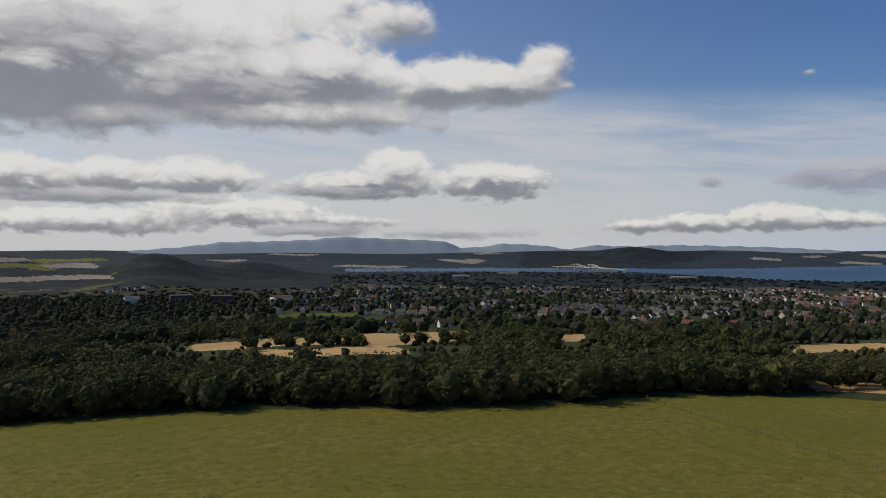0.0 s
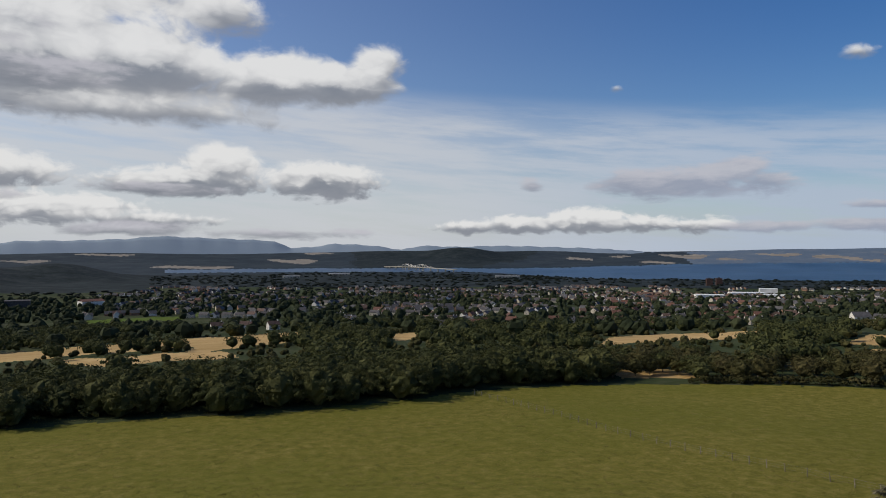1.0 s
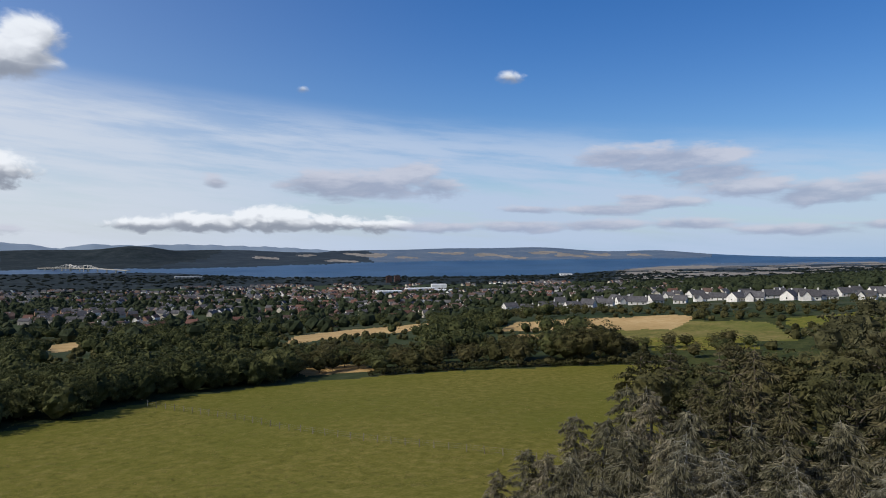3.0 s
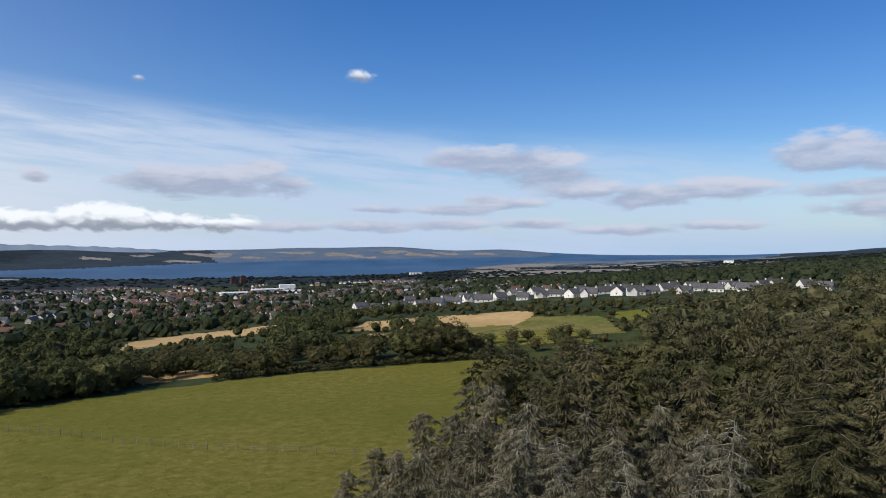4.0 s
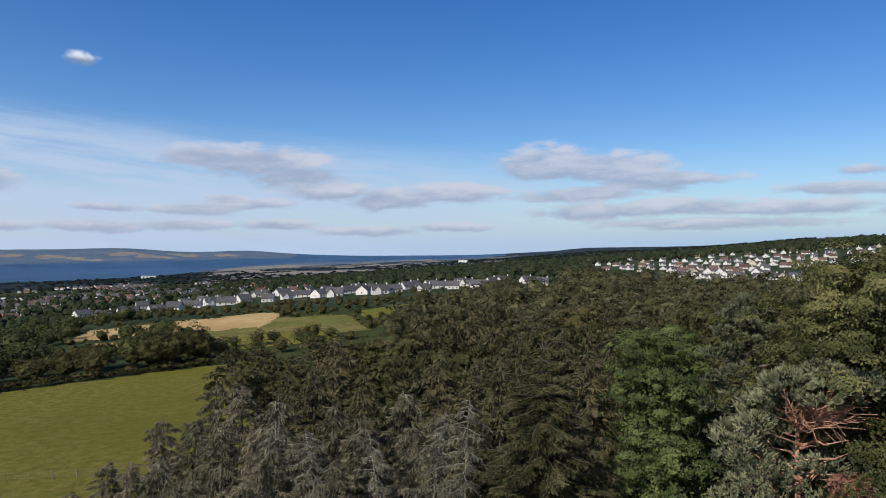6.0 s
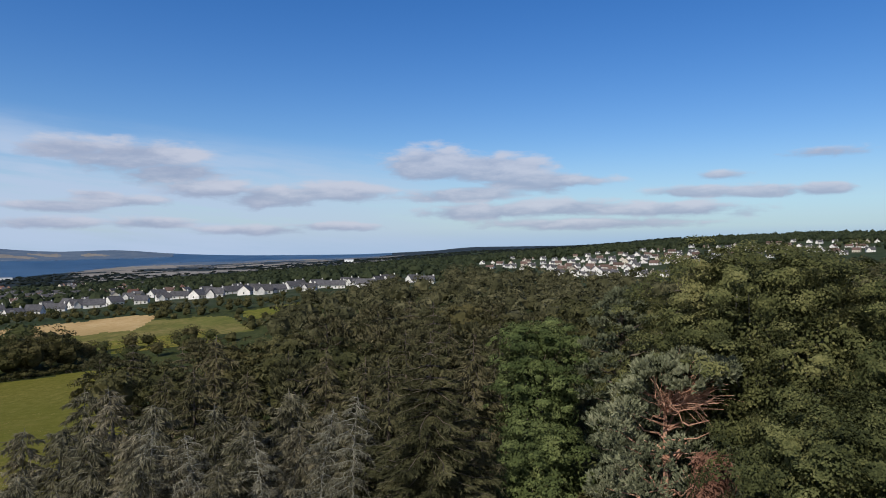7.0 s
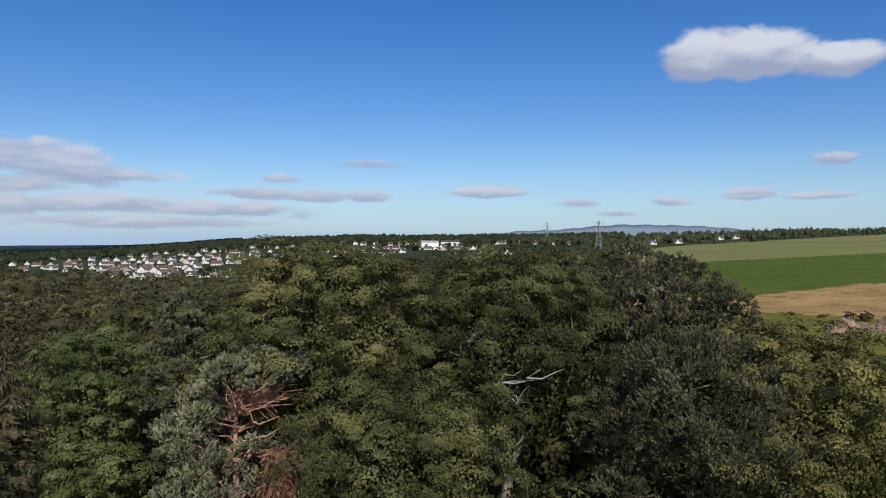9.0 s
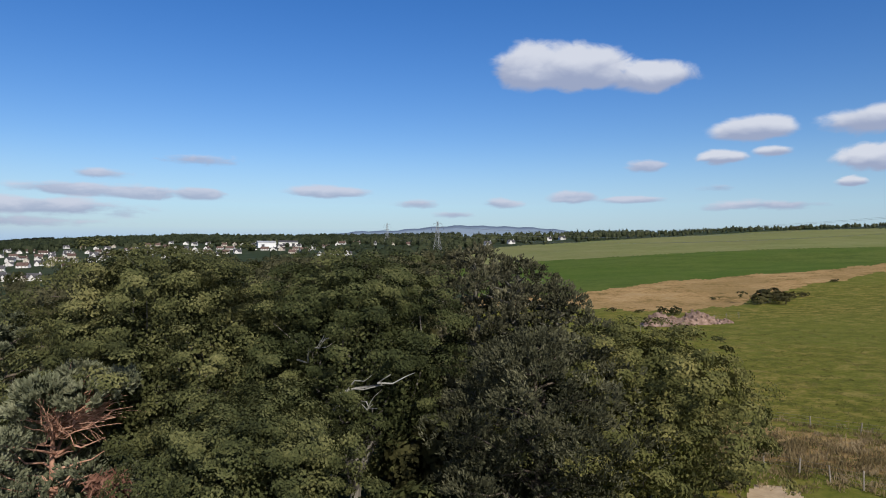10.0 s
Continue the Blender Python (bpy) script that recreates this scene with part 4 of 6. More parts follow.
def spruce(name, label, seed, H, R, tiers, leaf_m, group="woodland trees", bark_m=None, dense=1.0, hang=0.9, bare=0.0, thin=0.055, wild=0.0, taper=0.75, girth=0.018, lean=0.0, needle=0.62):
    """Conifer with tiers of sagging boughs from which the twigs hang."""
    rng = np.random.default_rng(seed)
    trunk = tube([(0, 0, -1), (0, 0, H * 0.5), (0.05, 0, H)], [girth * H, girth * 0.6 * H, 0.02], 7)
    bits, limbs = [], []
    boughs = []
    if wild < 0.5:
        for i in range(tiers):
            f = (i + 0.6) / tiers
            nb = 9 if f < 0.5 else 7 if f < 0.85 else 5
            boughs += [(f, (j + 0.5 * (i % 2)) * 2 * math.pi / nb + rng.normal(0, 0.18)) for j in range(nb)]
    else:
        boughs = [((i + rng.uniform(0, 1)) / (tiers * 5), i * 2.39996 + rng.normal(0, 0.5)) for i in range(tiers * 5)]
    for f, a in boughs:
            z = H * (0.10 + 0.88 * f)
            L = R * (1 - f) ** taper + 0.35
            Lb = L * rng.uniform(0.72 - 0.45 * wild, 1.12 + 0.3 * wild)
            sag = 0.34 * (1 + wild * rng.uniform(-0.6, 1.4))
            d = np.array([math.cos(a), math.sin(a), 0])
            t = np.linspace(0, 1, 6)
            pts = [np.array([0, 0, z]) + d * Lb * s + np.array([0, 0, 0.10 * Lb * s - sag * Lb * s * s + 0.13 * Lb * s ** 4]) + rng.normal(0, (0.02 + 0.05 * wild) * Lb, 3) * s for s in t]
            limbs.append(tube(pts, np.linspace(0.045, 0.010, 6), 4))
            n = int(34 * Lb * dense)
            s = rng.uniform(0.12 + bare * 0.3, 1.0, n)
            q = np.array([pts[min(4, int(x * 5))] * (1 - (x * 5 - min(4, int(x * 5)))) + pts[min(4, int(x * 5)) + 1] * (x * 5 - min(4, int(x * 5))) for x in s])
            side = np.array([-d[1], d[0], 0])
            lat = rng.normal(0, 0.26, (n, 1)) * (0.4 + Lb * 0.28 * (1 - s[:, None] * 0.6))
            q = q + side * lat - np.array([0, 0, 1]) * np.abs(lat) * 0.3
            way = d * rng.uniform(0.1, 0.9, (n, 1)) + side * np.sign(lat) * rng.uniform(0, 0.8, (n, 1)) + np.array([0, 0, -1]) * rng.uniform(0.0, 1.3, (n, 1)) * hang
            bits.append(spikes(rng, q, way, needle, thin))
    made = [trunk, merge(limbs), merge(bits)]
    for v, _ in made:
        v[:, 0] += lean * v[:, 2] ** 2 / H
    return tree_thing(name, label, group, *made, bark_m or B_brown, leaf_m)


def put(ob, az, r, turn=0.0, scale=1.0, sink=0.15):
    p = spot(az, r, -sink)
    ob.matrix_basis = Matrix.LocRotScale(p, Euler((0, 0, radians(turn))), (scale, scale, scale))
    return ob


def again(ob, az, r, turn, scale, sz=1.0, sink=0.15):
    c = copy_thing(ob, Matrix())
    c.matrix_basis = Matrix.LocRotScale(spot(az, r, -sink), Euler((0, 0, radians(turn))), (scale, scale, scale * sz))
    return c


# ---- where the houses stand ----
def seen_at(az, el, r0=200.0):
    """How far off the land first rises to that height in degrees along a bearing."""
    r = np.geomspace(r0, 4700, 500)
    e = np.degrees(np.arctan2(land(np.full(500, az), r) - EYE_Z, r))
    hit = np.nonzero(e >= el)[0]
    return float(r[hit[0]]) if len(hit) else None


ESTATE_SPOTS = [(az, min(max(seen_at(az, el - 0.1, 400) or 500, 440) + (az * 170 + k * 23) % 62, 720), k, turn + (az * 730) % 44 - 22) for az, el, k, turn in [
    (47.6, -4.95, 1, 5), (49.6, -4.75, 0, 10), (50.9, -4.75, 2, -20), (52.2, -4.6, 1, 8), (53.6, -4.45, 0, 30), (54.7, -4.35, 1, -5), (56.0, -4.2, 2, 50), (51.6, -4.25, 0, 40), (53.0, -4.1, 2, -30), (54.4, -3.95, 1, 15),
    (57.9, -4.25, 2, -15), (59.4, -4.1, 0, 12), (60.6, -3.85, 1, 0), (61.9, -4.05, 2, 30), (63.2, -3.85, 0, -10), (64.3, -3.7, 1, 10), (65.5, -3.95, 2, 60), (66.8, -3.75, 0, 20), (67.8, -3.55, 1, 5), (69.0, -3.8, 2, 20),
    (70.4, -3.55, 0, 10), (71.6, -3.35, 1, -8), (72.8, -3.75, 2, -15), (74.0, -3.3, 0, 25), (75.0, -3.1, 1, 0), (75.9, -3.45, 2, 60), (62.5, -3.5, 0, 10), (66.0, -3.3, 1, 5), (69.6, -3.1, 2, 20), (73.4, -2.9, 0, 0),
    (59.0, -3.6, 1, 20), (57.0, -3.7, 0, -15), (78.8, -3.6, 2, 40), (80.0, -3.3, 0, 0), (76.8, -2.95, 0, 10), (48.6, -4.35, 2, 20), (46.0, -5.0, 0, 0), (44.6, -4.95, 1, 10), (64.8, -3.3, 2, 50), (71.0, -2.95, 1, 10),
]]
rng = np.random.default_rng(77)
VILLAGE_SPOTS = []
for el, a0, a1, step in [(-2.35, 90, 99, 0.8), (-2.0, 91, 97.5, 0.85), (-1.65, 85.5, 97, 0.75), (-1.35, 84.5, 101, 0.8), (-1.0, 87, 104, 0.85), (-0.7, 92, 108, 0.8), (-0.4, 97, 113, 0.75), (-0.1, 101, 119, 0.8), (0.2, 106, 121, 0.9), (-0.5, 117, 122, 1.0), (0.35, 121, 127, 1.3)]:
    for a in np.arange(a0, a1, step):
        a += rng.normal(0, step * 0.2)
        r = seen_at(a, el + rng.normal(0, 0.08), 430)
        if r and r < 1500:
            VILLAGE_SPOTS.append((a, r, int(rng.choice(3, p=[0.5, 0.3, 0.2])), -a + rng.choice([0, 12, -15, 80, 95]) + rng.normal(0, 6), rng.uniform(0.85, 1.1)))
for a, el in [(137.6, 0.72), (138.7, 0.80), (134.6, 0.45), (132.7, 0.35), (131.4, 0.3)]:
    VILLAGE_SPOTS.append((a, seen_at(a, el, 500) or 760, 0, -a + 20, 1.0))
HOUSE_SPOTS = [(v[0], v[1]) for v in ESTATE_SPOTS + VILLAGE_SPOTS]

# the grove close to the camera
put(broadleaf("oak", "broad old oak with dense olive-green crown in the grove", 11, 22.7, 10.8, 3.5, 50, 2.9, 120000, 0.102, L_oak, "oaks of the grove", bark_m=B_dim, clumps=11, spread=0.34, pick=10), 107.5, 55, 70)
split_oak = put(broadleaf("oak", "oak with sunlit olive crown and pale bare limbs", 12, 20.6, 9.2, 3.5, 44, 2.6, 96000, 0.102, L_oak, "oaks of the grove", clumps=11, spread=0.34, pick=16), 121.5, 53, 200)


def bare_limb(ob, start, end, r0, seed):
    """A pale dead limb with a few forks; start and end as bearing, distance and height."""
    rng = np.random.default_rng(seed)
    back = ob.matrix_basis.inverted()
    at = lambda a, r, z: np.array(back @ Vector((r * math.sin(radians(a)), r * math.cos(radians(a)), z)))
    p, q = at(*start), at(*end)
    pts = crooked(rng, p, q, 6, 0.045)
    bits = [tube(pts, np.linspace(r0, r0 * 0.25, 7), 6)]
    for k in (2, 3, 4, 5):
        tip = pts[k] + (q - p) * rng.uniform(0.25, 0.4) + rng.normal(0, 0.5, 3)
        bits.append(tube(crooked(rng, pts[k], tip, 3, 0.08), np.linspace(r0 * 0.5, r0 * 0.12, 4), 5))
    part("bare_limb", mesh_np("bare_limb", *merge(bits), B_pale, True), ob, None, "pale bare dead limb")


bare_limb(split_oak, (119.6, 47.5, 24.0), (124.2, 44.0, 26.0), 0.13, 3)
bare_limb(split_oak, (119.8, 47.0, 23.2), (122.8, 44.0, 24.2), 0.09, 4)
bare_limb(split_oak, (117.0, 48.0, 26.4), (119.4, 45.0, 28.2), 0.07, 6)
put(broadleaf("oak", "lower oak crown leaning out in front of the grove", 13, 13.0, 6.8, 0.0, 40, 2.2, 70000, 0.090, L_oak, "oaks of the grove", bark_m=B_dim, clumps=11, spread=0.34, pick=8), 113.5, 41)
put(broadleaf("oak", "oak with yellowing olive leaves at the wood's edge", 14, 14.0, 8.6, 0.0, 40, 2.3, 76000, 0.098, L_yellow, "oaks of the grove", bark_m=B_dim, clumps=11, spread=0.34, pick=8), 143, 46)
put(broadleaf("sycamore", "bright green sycamore among dark conifers", 15, 17.4, 4.6, 2.5, 28, 1.8, 40000, 0.10, L_green, bark_m=B_brown, clumps=11, spread=0.34, pick=6), 90.1, 60)
put(pine("pine", "dark dull-green pine at the edge of the grove", 21, 13.8, 5.6, 1.0, 84, 66000, L_pinenear, bark_m=B_brown, size=0.25, tufts=60), 136.0, 42)
put(pine("pine", "tall dark pine behind the oaks", 22, 20.0, 4.2, 2, 58, 28000, L_pinenear, bark_m=B_dim, size=0.32), 131.3, 62, 40)
put(pine("pine", "tall dark pine behind the oaks", 24, 18.4, 4.4, 1, 58, 30000, L_pinenear, bark_m=B_dim, size=0.30), 134.4, 57, 140)
put(pine("pine", "dark pine leaning out over the field", 26, 16.2, 4.0, 1, 52, 24000, L_pinenear, bark_m=B_dim, size=0.30), 137.7, 56, 80)
put(pine("pine", "blue-green pine among broad-leaved trees", 25, 19.2, 2.9, 4, 50, 30000, L_pine, bark_m=B_brown, size=0.30), 96.7, 58)
put(spruce("spruce", "dark spruce with layered sagging boughs", 31, 16.5, 5.8, 18, L_spruce, dense=4.4, hang=0.55, thin=0.040, needle=0.38, wild=0.2), 81.3, 47)


def torn_pine(seed=23):
    """Blue-green pine whose crown has split open over bare orange limbs."""
    rng = np.random.default_rng(seed)
    ob = pine("pine", "blue-green pine with a torn top and bare orange limbs", seed, 12.6, 3.7, 1.0, 64, 42000, L_pine, size=0.27, tufts=54)
    for pt in ob.children:
        if pt.name.startswith("crown"):
            me = pt.data
            co = np.empty(len(me.vertices) * 3, np.float32)
            me.vertices.foreach_get("co", co)
            q = co.reshape(-1, 4, 3)
            mid = q.mean(1)
            # the torn hollow opens to the side that faces the field
            ax = np.array([-0.90, -0.42])
            d = mid[:, :2] @ ax
            open_side = (d > 0.2) & (np.abs(mid[:, 0] * ax[1] - mid[:, 1] * ax[0] + 0.3) < 2.5) & (mid[:, 2] > 8.7) & (mid[:, 2] < 12.0)
            open_side |= (d > 0.6) & (mid[:, 1] < -0.6) & (mid[:, 1] > -3.0) & (mid[:, 2] > 4.8) & (mid[:, 2] < 9.4)
            keep = q[~open_side]
            cap = [needle_pad(rng, np.array([-0.9 + 1.5 * math.cos(k * 1.05) * (k > 0), -0.8 + 1.9 * math.sin(k * 1.05) * (k > 0), 12.5 - 0.5 * (k > 0) - 0.25 * (k % 2)]), 1.25, 2300, 0.34, 40, 0.5)[0].reshape(-1, 4, 3) for k in range(7)]
            cap = np.concatenate(cap)
            both = np.concatenate([keep, cap])
            pt.data = mesh_np("crown", both.reshape(-1, 3), np.arange(len(both) * 4).reshape(-1, 4), L_pine)
    bits = []
    for i in range(44):
        a = math.pi + rng.normal(0.2, 0.75)
        root = np.array([-0.7, 0.2, rng.uniform(9.4, 10.1)])
        tip = root + np.array([-rng.uniform(0.2, 1.6), rng.uniform(-2.6, 0.6), rng.uniform(0.4, 2.3)])
        pts = crooked(rng, root, tip, 4, 0.07)
        r0 = rng.uniform(0.028, 0.075)
        bits.append(tube(pts, np.linspace(r0, 0.025, 5), 5))
        for _ in range(3):
            bits.append(tube(crooked(rng, pts[2], tip + rng.normal(0, 0.6, 3), 3, 0.08), np.linspace(r0 * 0.5, 0.015, 4), 4))
    tagged(part("bare_limbwork", mesh_np("bare_limbwork", *merge(bits), B_red, True), ob, None, "bare orange split limbs"), kind="stuff")
    n = 1800
    p = np.stack([rng.normal(-2.0, 0.45, n), rng.normal(-1.9, 0.42, n), rng.uniform(3.6, 7.6, n)], -1)
    part("dead_bough", mesh_np("dead_bough", *spikes(rng, p, np.array([-0.3, 0, -0.6]) + rng.normal(0, 0.6, (n, 3)), 0.7, 0.06), L_brown), ob, None, "hanging brown dead bough")
    return ob


put(torn_pine(), 100.4, 48, 0, 1.15)
put(broadleaf("sycamore", "lower green sycamore crown under the taller one", 16, 9.5, 4.2, -1.0, 22, 1.8, 20000, 0.115, L_green, bark_m=B_brown, clumps=11, spread=0.34, pick=4), 90.0, 53)


def bush(name, label, seed, H, R, count, size, leaf_m, group):
    rng = np.random.default_rng(seed)
    lobes = [(rng.normal(0, R * 0.4), rng.normal(0, R * 0.4), H * rng.uniform(0.35, 0.62), H * rng.uniform(0.3, 0.42), 0.9) for _ in range(7)]
    ob = tagged(new(name), label, "bush", group)
    stems = merge([tube(crooked(rng, (rng.normal(0, 0.1), 0, -0.4), l[:3], 3, 0.06), [0.08, 0.06, 0.04, 0.02], 4) for l in lobes])
    tagged(part("stemwork", mesh_np("stemwork", *stems, B_brown, True), ob), kind="stuff")
    part("crown", mesh_np("crown", *crown_leaves(rng, lobes, count, size, 7, 0.45), leaf_m), ob)
    return ob


def small_tree(name, label, seed, H, R, base, lobes, r_lobe, count, size, leaf_m, group):
    rng = np.random.default_rng(seed)
    ls_ = round_lobes(rng, H, R, base, lobes, r_lobe)
    trunk, _ = timber(rng, H, max(1.0, base), ls_, 0.02 * H, pick=1)
    return tree_thing(name, label, group, trunk, None, merge([crown_leaves(rng, ls_, count, size, 5, 0.5, low=-0.75, rag=0.16), shell(seed, (0, 0, (H + base) / 2), R * 0.60, (H - base) / 2 * 0.66, 14, 8, 0.12)]), B_brown, leaf_m)


def grid_points(seed, a0, a1, r0, r1, step):
    """Loosely even places in a ring sector, spacing step."""
    rng = np.random.default_rng(seed)
    n = int(r1 / step) + 1
    g = (np.stack(np.meshgrid(np.arange(-n, n + 1), np.arange(-n, n + 1)), -1).reshape(-1, 2) + rng.uniform(-0.38, 0.38, ((2 * n + 1) ** 2, 2))) * step
    az, r = np.degrees(np.arctan2(g[:, 0], g[:, 1])), np.hypot(g[:, 0], g[:, 1])
    az = np.where(az < -90, az + 360, az)
    ok = (az > a0) & (az < a1) & (r > r0) & (r < r1)
    return az[ok], r[ok], rng


def stock(ob):
    """A pattern tree: its copies are planted, then it is planted itself."""
    ob["planted"] = 0
    return ob


def plant(ob, az, r, turn, scale, sz=1.0):
    if ob.pop("planted", None) == 0:
        ob.matrix_basis = Matrix.LocRotScale(spot(az, r, -0.15), Euler((0, 0, radians(turn))), (scale, scale, scale * sz))
        return ob
    return again(ob, az, r, turn, scale, sz)


# lichen-grey and half-dead conifers at the corner of the wood
DEAD = "lichen-grey half-dead conifers"
larches = [stock(spruce("larch", "half-dead larch hung with grey lichen", 41 + i, 11.5, 3.7, 13, L_larch, DEAD, B_dim, dense=1.25, hang=1.25, bare=0.2, thin=0.052, wild=1.0, taper=0.5, lean=(0.0, 0.09, -0.08)[i])) for i in range(3)]
bones = [stock(spruce("dead_conifer", "bare dead conifer, pale grey with lichen", 51 + i, 11.5, 2.3, 13, L_lichen, DEAD, B_lichen, dense=1.2, hang=1.3, bare=0.3, thin=0.030, needle=0.40, wild=1.0, taper=0.38, girth=0.010, lean=(0.10, -0.14, 0.05)[i])) for i in range(3)]
dim = [stock(spruce("spruce", "drooping dark spruce crowded in the wood", 61 + i, 13.5, 4.1, 13, L_spruce, "woodland trees", dense=1.15, wild=0.6, taper=0.6, thin=0.065)) for i in range(2)]
for kind, az, r, h in [
    (0, 44.0, 74, 6.0), (0, 46.3, 74, 8.5), (0, 48.3, 70, 8.8), (0, 50.3, 80, 11.5), (0, 52.4, 76, 11.5), (0, 50.5, 66, 9), (0, 54.2, 92, 13.5), (0, 54.8, 70, 11), (0, 56.6, 84, 14), (0, 57.4, 66, 11),
    (0, 53.2, 60, 8), (0, 59.2, 74, 12.5), (0, 60.5, 62, 10), (0, 56.2, 57, 8), (0, 63.6, 70, 12), (0, 66.5, 66, 11), (0, 70, 70, 12), (0, 47.5, 62, 6.5), (0, 64.0, 57, 8.5), (0, 72.5, 62, 10.5),
    (1, 62.4, 60, 11), (1, 67.6, 58, 10.3), (1, 71.8, 57, 11), (1, 74.6, 56, 12), (1, 59.0, 64, 11.5), (0, 65.2, 61, 10.2), (0, 58.0, 60, 10), (0, 69.8, 61, 10),
    (2, 77.5, 64, 14), (2, 75.5, 72, 14), (2, 84.5, 66, 15), (2, 62, 84, 15), (2, 66, 80, 14), (2, 72.3, 76, 15), (2, 78.8, 78, 16), (2, 69.2, 90, 15), (2, 59.8, 92, 14.5),
    (2, 63.6, 97, 18), (2, 82.3, 88, 16), (2, 86.5, 84, 16), (2, 91.5, 76, 15), (2, 75.8, 58, 9), (2, 85.5, 50, 9), (2, 78.5, 49, 8),
]:
    src = (larches, bones, dim)[kind][int(az * 10) % (2 if kind == 2 else 3)]
    plant(src, az, r, az * 37 % 360, h / (13.5 if kind == 2 else 11.5))

# the mixed wood behind
MIX = "woodland trees"
wood = [
    stock(small_tree("birch", "olive-green broad-leaved tree in the mixed wood", 71, 12.5, 4.8, 4.0, 18, 2.0, 3000, 0.23, L_wood, MIX)),
    stock(small_tree("ash", "dark green broad-leaved tree in the mixed wood", 72, 12.0, 5.0, 4.0, 18, 2.1, 3000, 0.23, L_dark, MIX)),
    stock(pine("scots_pine", "flat-topped dull green scots pine", 73, 14.0, 4.0, 5.0, 26, 3400, L_scots, MIX, B_brown, size=0.62, tufts=26)),
    stock(spruce("spruce", "dark spruce in the mixed wood", 74, 14.5, 3.4, 11, L_spruce, MIX, dense=0.8, thin=0.085)),
    stock(small_tree("rowan", "turning broad-leaved tree in the mixed wood", 75, 10.5, 4.4, 3.0, 18, 1.8, 2800, 0.23, L_wood, MIX)),
    stock(pine("scots_pine", "rounded dark scots pine", 76, 13.0, 4.2, 4.0, 26, 3400, L_scots, MIX, B_brown, size=0.62, tufts=26)),
]
az_, r_, rng = grid_points(5, 54, 131, 72, 150, 9.0)
for a, r in zip(az_, r_):
    near_lim = float(np.interp(a, [54, 60, 66, 95, 100, 112, 124, 131], [108, 104, 84, 70, 72, 74, 72, 78]))
    if r < near_lim or a > 112 and r > 115:
        continue
    k = int(rng.choice(6, p=[0.24, 0.22, 0.18, 0.14, 0.08, 0.14]))
    lid = float(np.interp(a, [54, 58, 62, 64, 66, 70, 78, 100, 131], [-8.6, -7.6, -7.8, -7.2, -6.4, -5.2, -4.2, -2.6, -1.0]))
    room = EYE_Z + r * math.tan(radians(lid)) - float(land(a, r))
    s = min(rng.uniform(0.72, 1.25), room / 13.0)
    if s > 0.3:
        plant(wood[k], a, r, rng.uniform(0, 360), s * (1.0 if s > 0.6 else 1.25), 1.0 if s > 0.6 else 0.8)

# bushes under the edge of the grove
shrubs = [stock(bush("bush", "dense dark undergrowth bush", 81 + i, 3.6, 2.4, 2600, 0.17, (L_dark, L_oak)[i % 2], "undergrowth")) for i in range(2)]
# six big ones at bearings 126 to 132 are added to darken the gap
for az, r, s in [(94, 48, 1.2), (103, 42, 1.1), (90.5, 47, 1.1), (87, 44, 0.9), (124, 42, 1.2), (129, 43, 1.3), (132, 36, 0.9), (118, 40, 0.9), (126, 38, 0.8), (98, 40, 0.9), (148, 52, 0.8), (150.3, 55, 0.6), (83, 42, 0.9),
                 (128, 52, 1.5), (125.5, 47, 1.3), (93, 56, 1.5), (101.5, 50, 1.5), (105.5, 38, 0.9), (110, 35, 0.8), (140, 37, 0.9), (127.3, 58, 2.0), (129.2, 61, 2.2), (130.6, 52, 1.9), (126, 66, 2.3), (128.4, 70, 2.4), (131.6, 47, 1.6), (71, 50, 0.8), (66, 50, 0.8)]:
    plant(shrubs[int(az) % 2], az, r, az * 31 % 360, s)

# the belt of young trees along the pasture
BELT = "belt of young trees below the pasture"
belt = [stock(small_tree("belt_tree", "dark green young tree in the dense belt below the pasture", 91 + i, 8.4, 4.8, -1.2, 24, 1.9, 3000, 0.20, L_belt, BELT)) for i in range(4)]


def edge_of(a):
    return float(np.interp(a, [-60, -32, 0, 10, 16.5, 25, 32, 45, 55, 60], [170, 161, 147, 156, 171, 186, 194, 204, 211, 212]))


az_, r_, rng = grid_points(8, -39, 27.5, 148, 245, 6.0)
back = []
for a, r in zip(az_, r_):
    d = r - edge_of(a)
    if d < 2.5 or d > 48 - max(0, a - 14) * 1.2:
        continue
    h = rng.uniform(0.85, 1.2) * (1.0 if d < 30 else 0.8)
    if d < 22:
        plant(belt[rng.integers(4)], a, r, rng.uniform(0, 360), h)
    else:
        back.append((a, r, h, rng.uniform(0, 360), rng.integers(4)))

# hedgerow trees beyond the pasture
HEDGE = "hedgerow trees beyond the pasture"
hedge = [stock(small_tree("hedgerow_tree", "round dark green hedgerow tree", 95 + i, 9.6, 5.6, 0.2, 24, 2.1, 3400, 0.22, (L_dark, L_belt, L_dark)[i], HEDGE)) for i in range(3)]
az_, r_, rng = grid_points(9, 27, 63, 196, 262, 7.6)
for a, r in zip(az_, r_):
    d = r - edge_of(a)
    if d < 4 + (6 if a < 34 else 0) or d > (34 if a > 34 else 60):
        continue
    if d > 16 and rng.random() < (0.35 if a > 36 else 0.05):
        continue
    tall = float(np.interp(a, [27, 34, 38, 41, 44, 47.5, 52, 54, 56, 59, 63], [0.85, 0.85, 0.85, 0.65, 0.75, 1.1, 1.15, 0.62, 0.48, 0.55, 0.5]))
    if d > 16 and a < 54:
        tall *= 0.8
    plant(hedge[rng.integers(3)], a, r, rng.uniform(0, 360), tall * rng.uniform(0.8, 1.15))
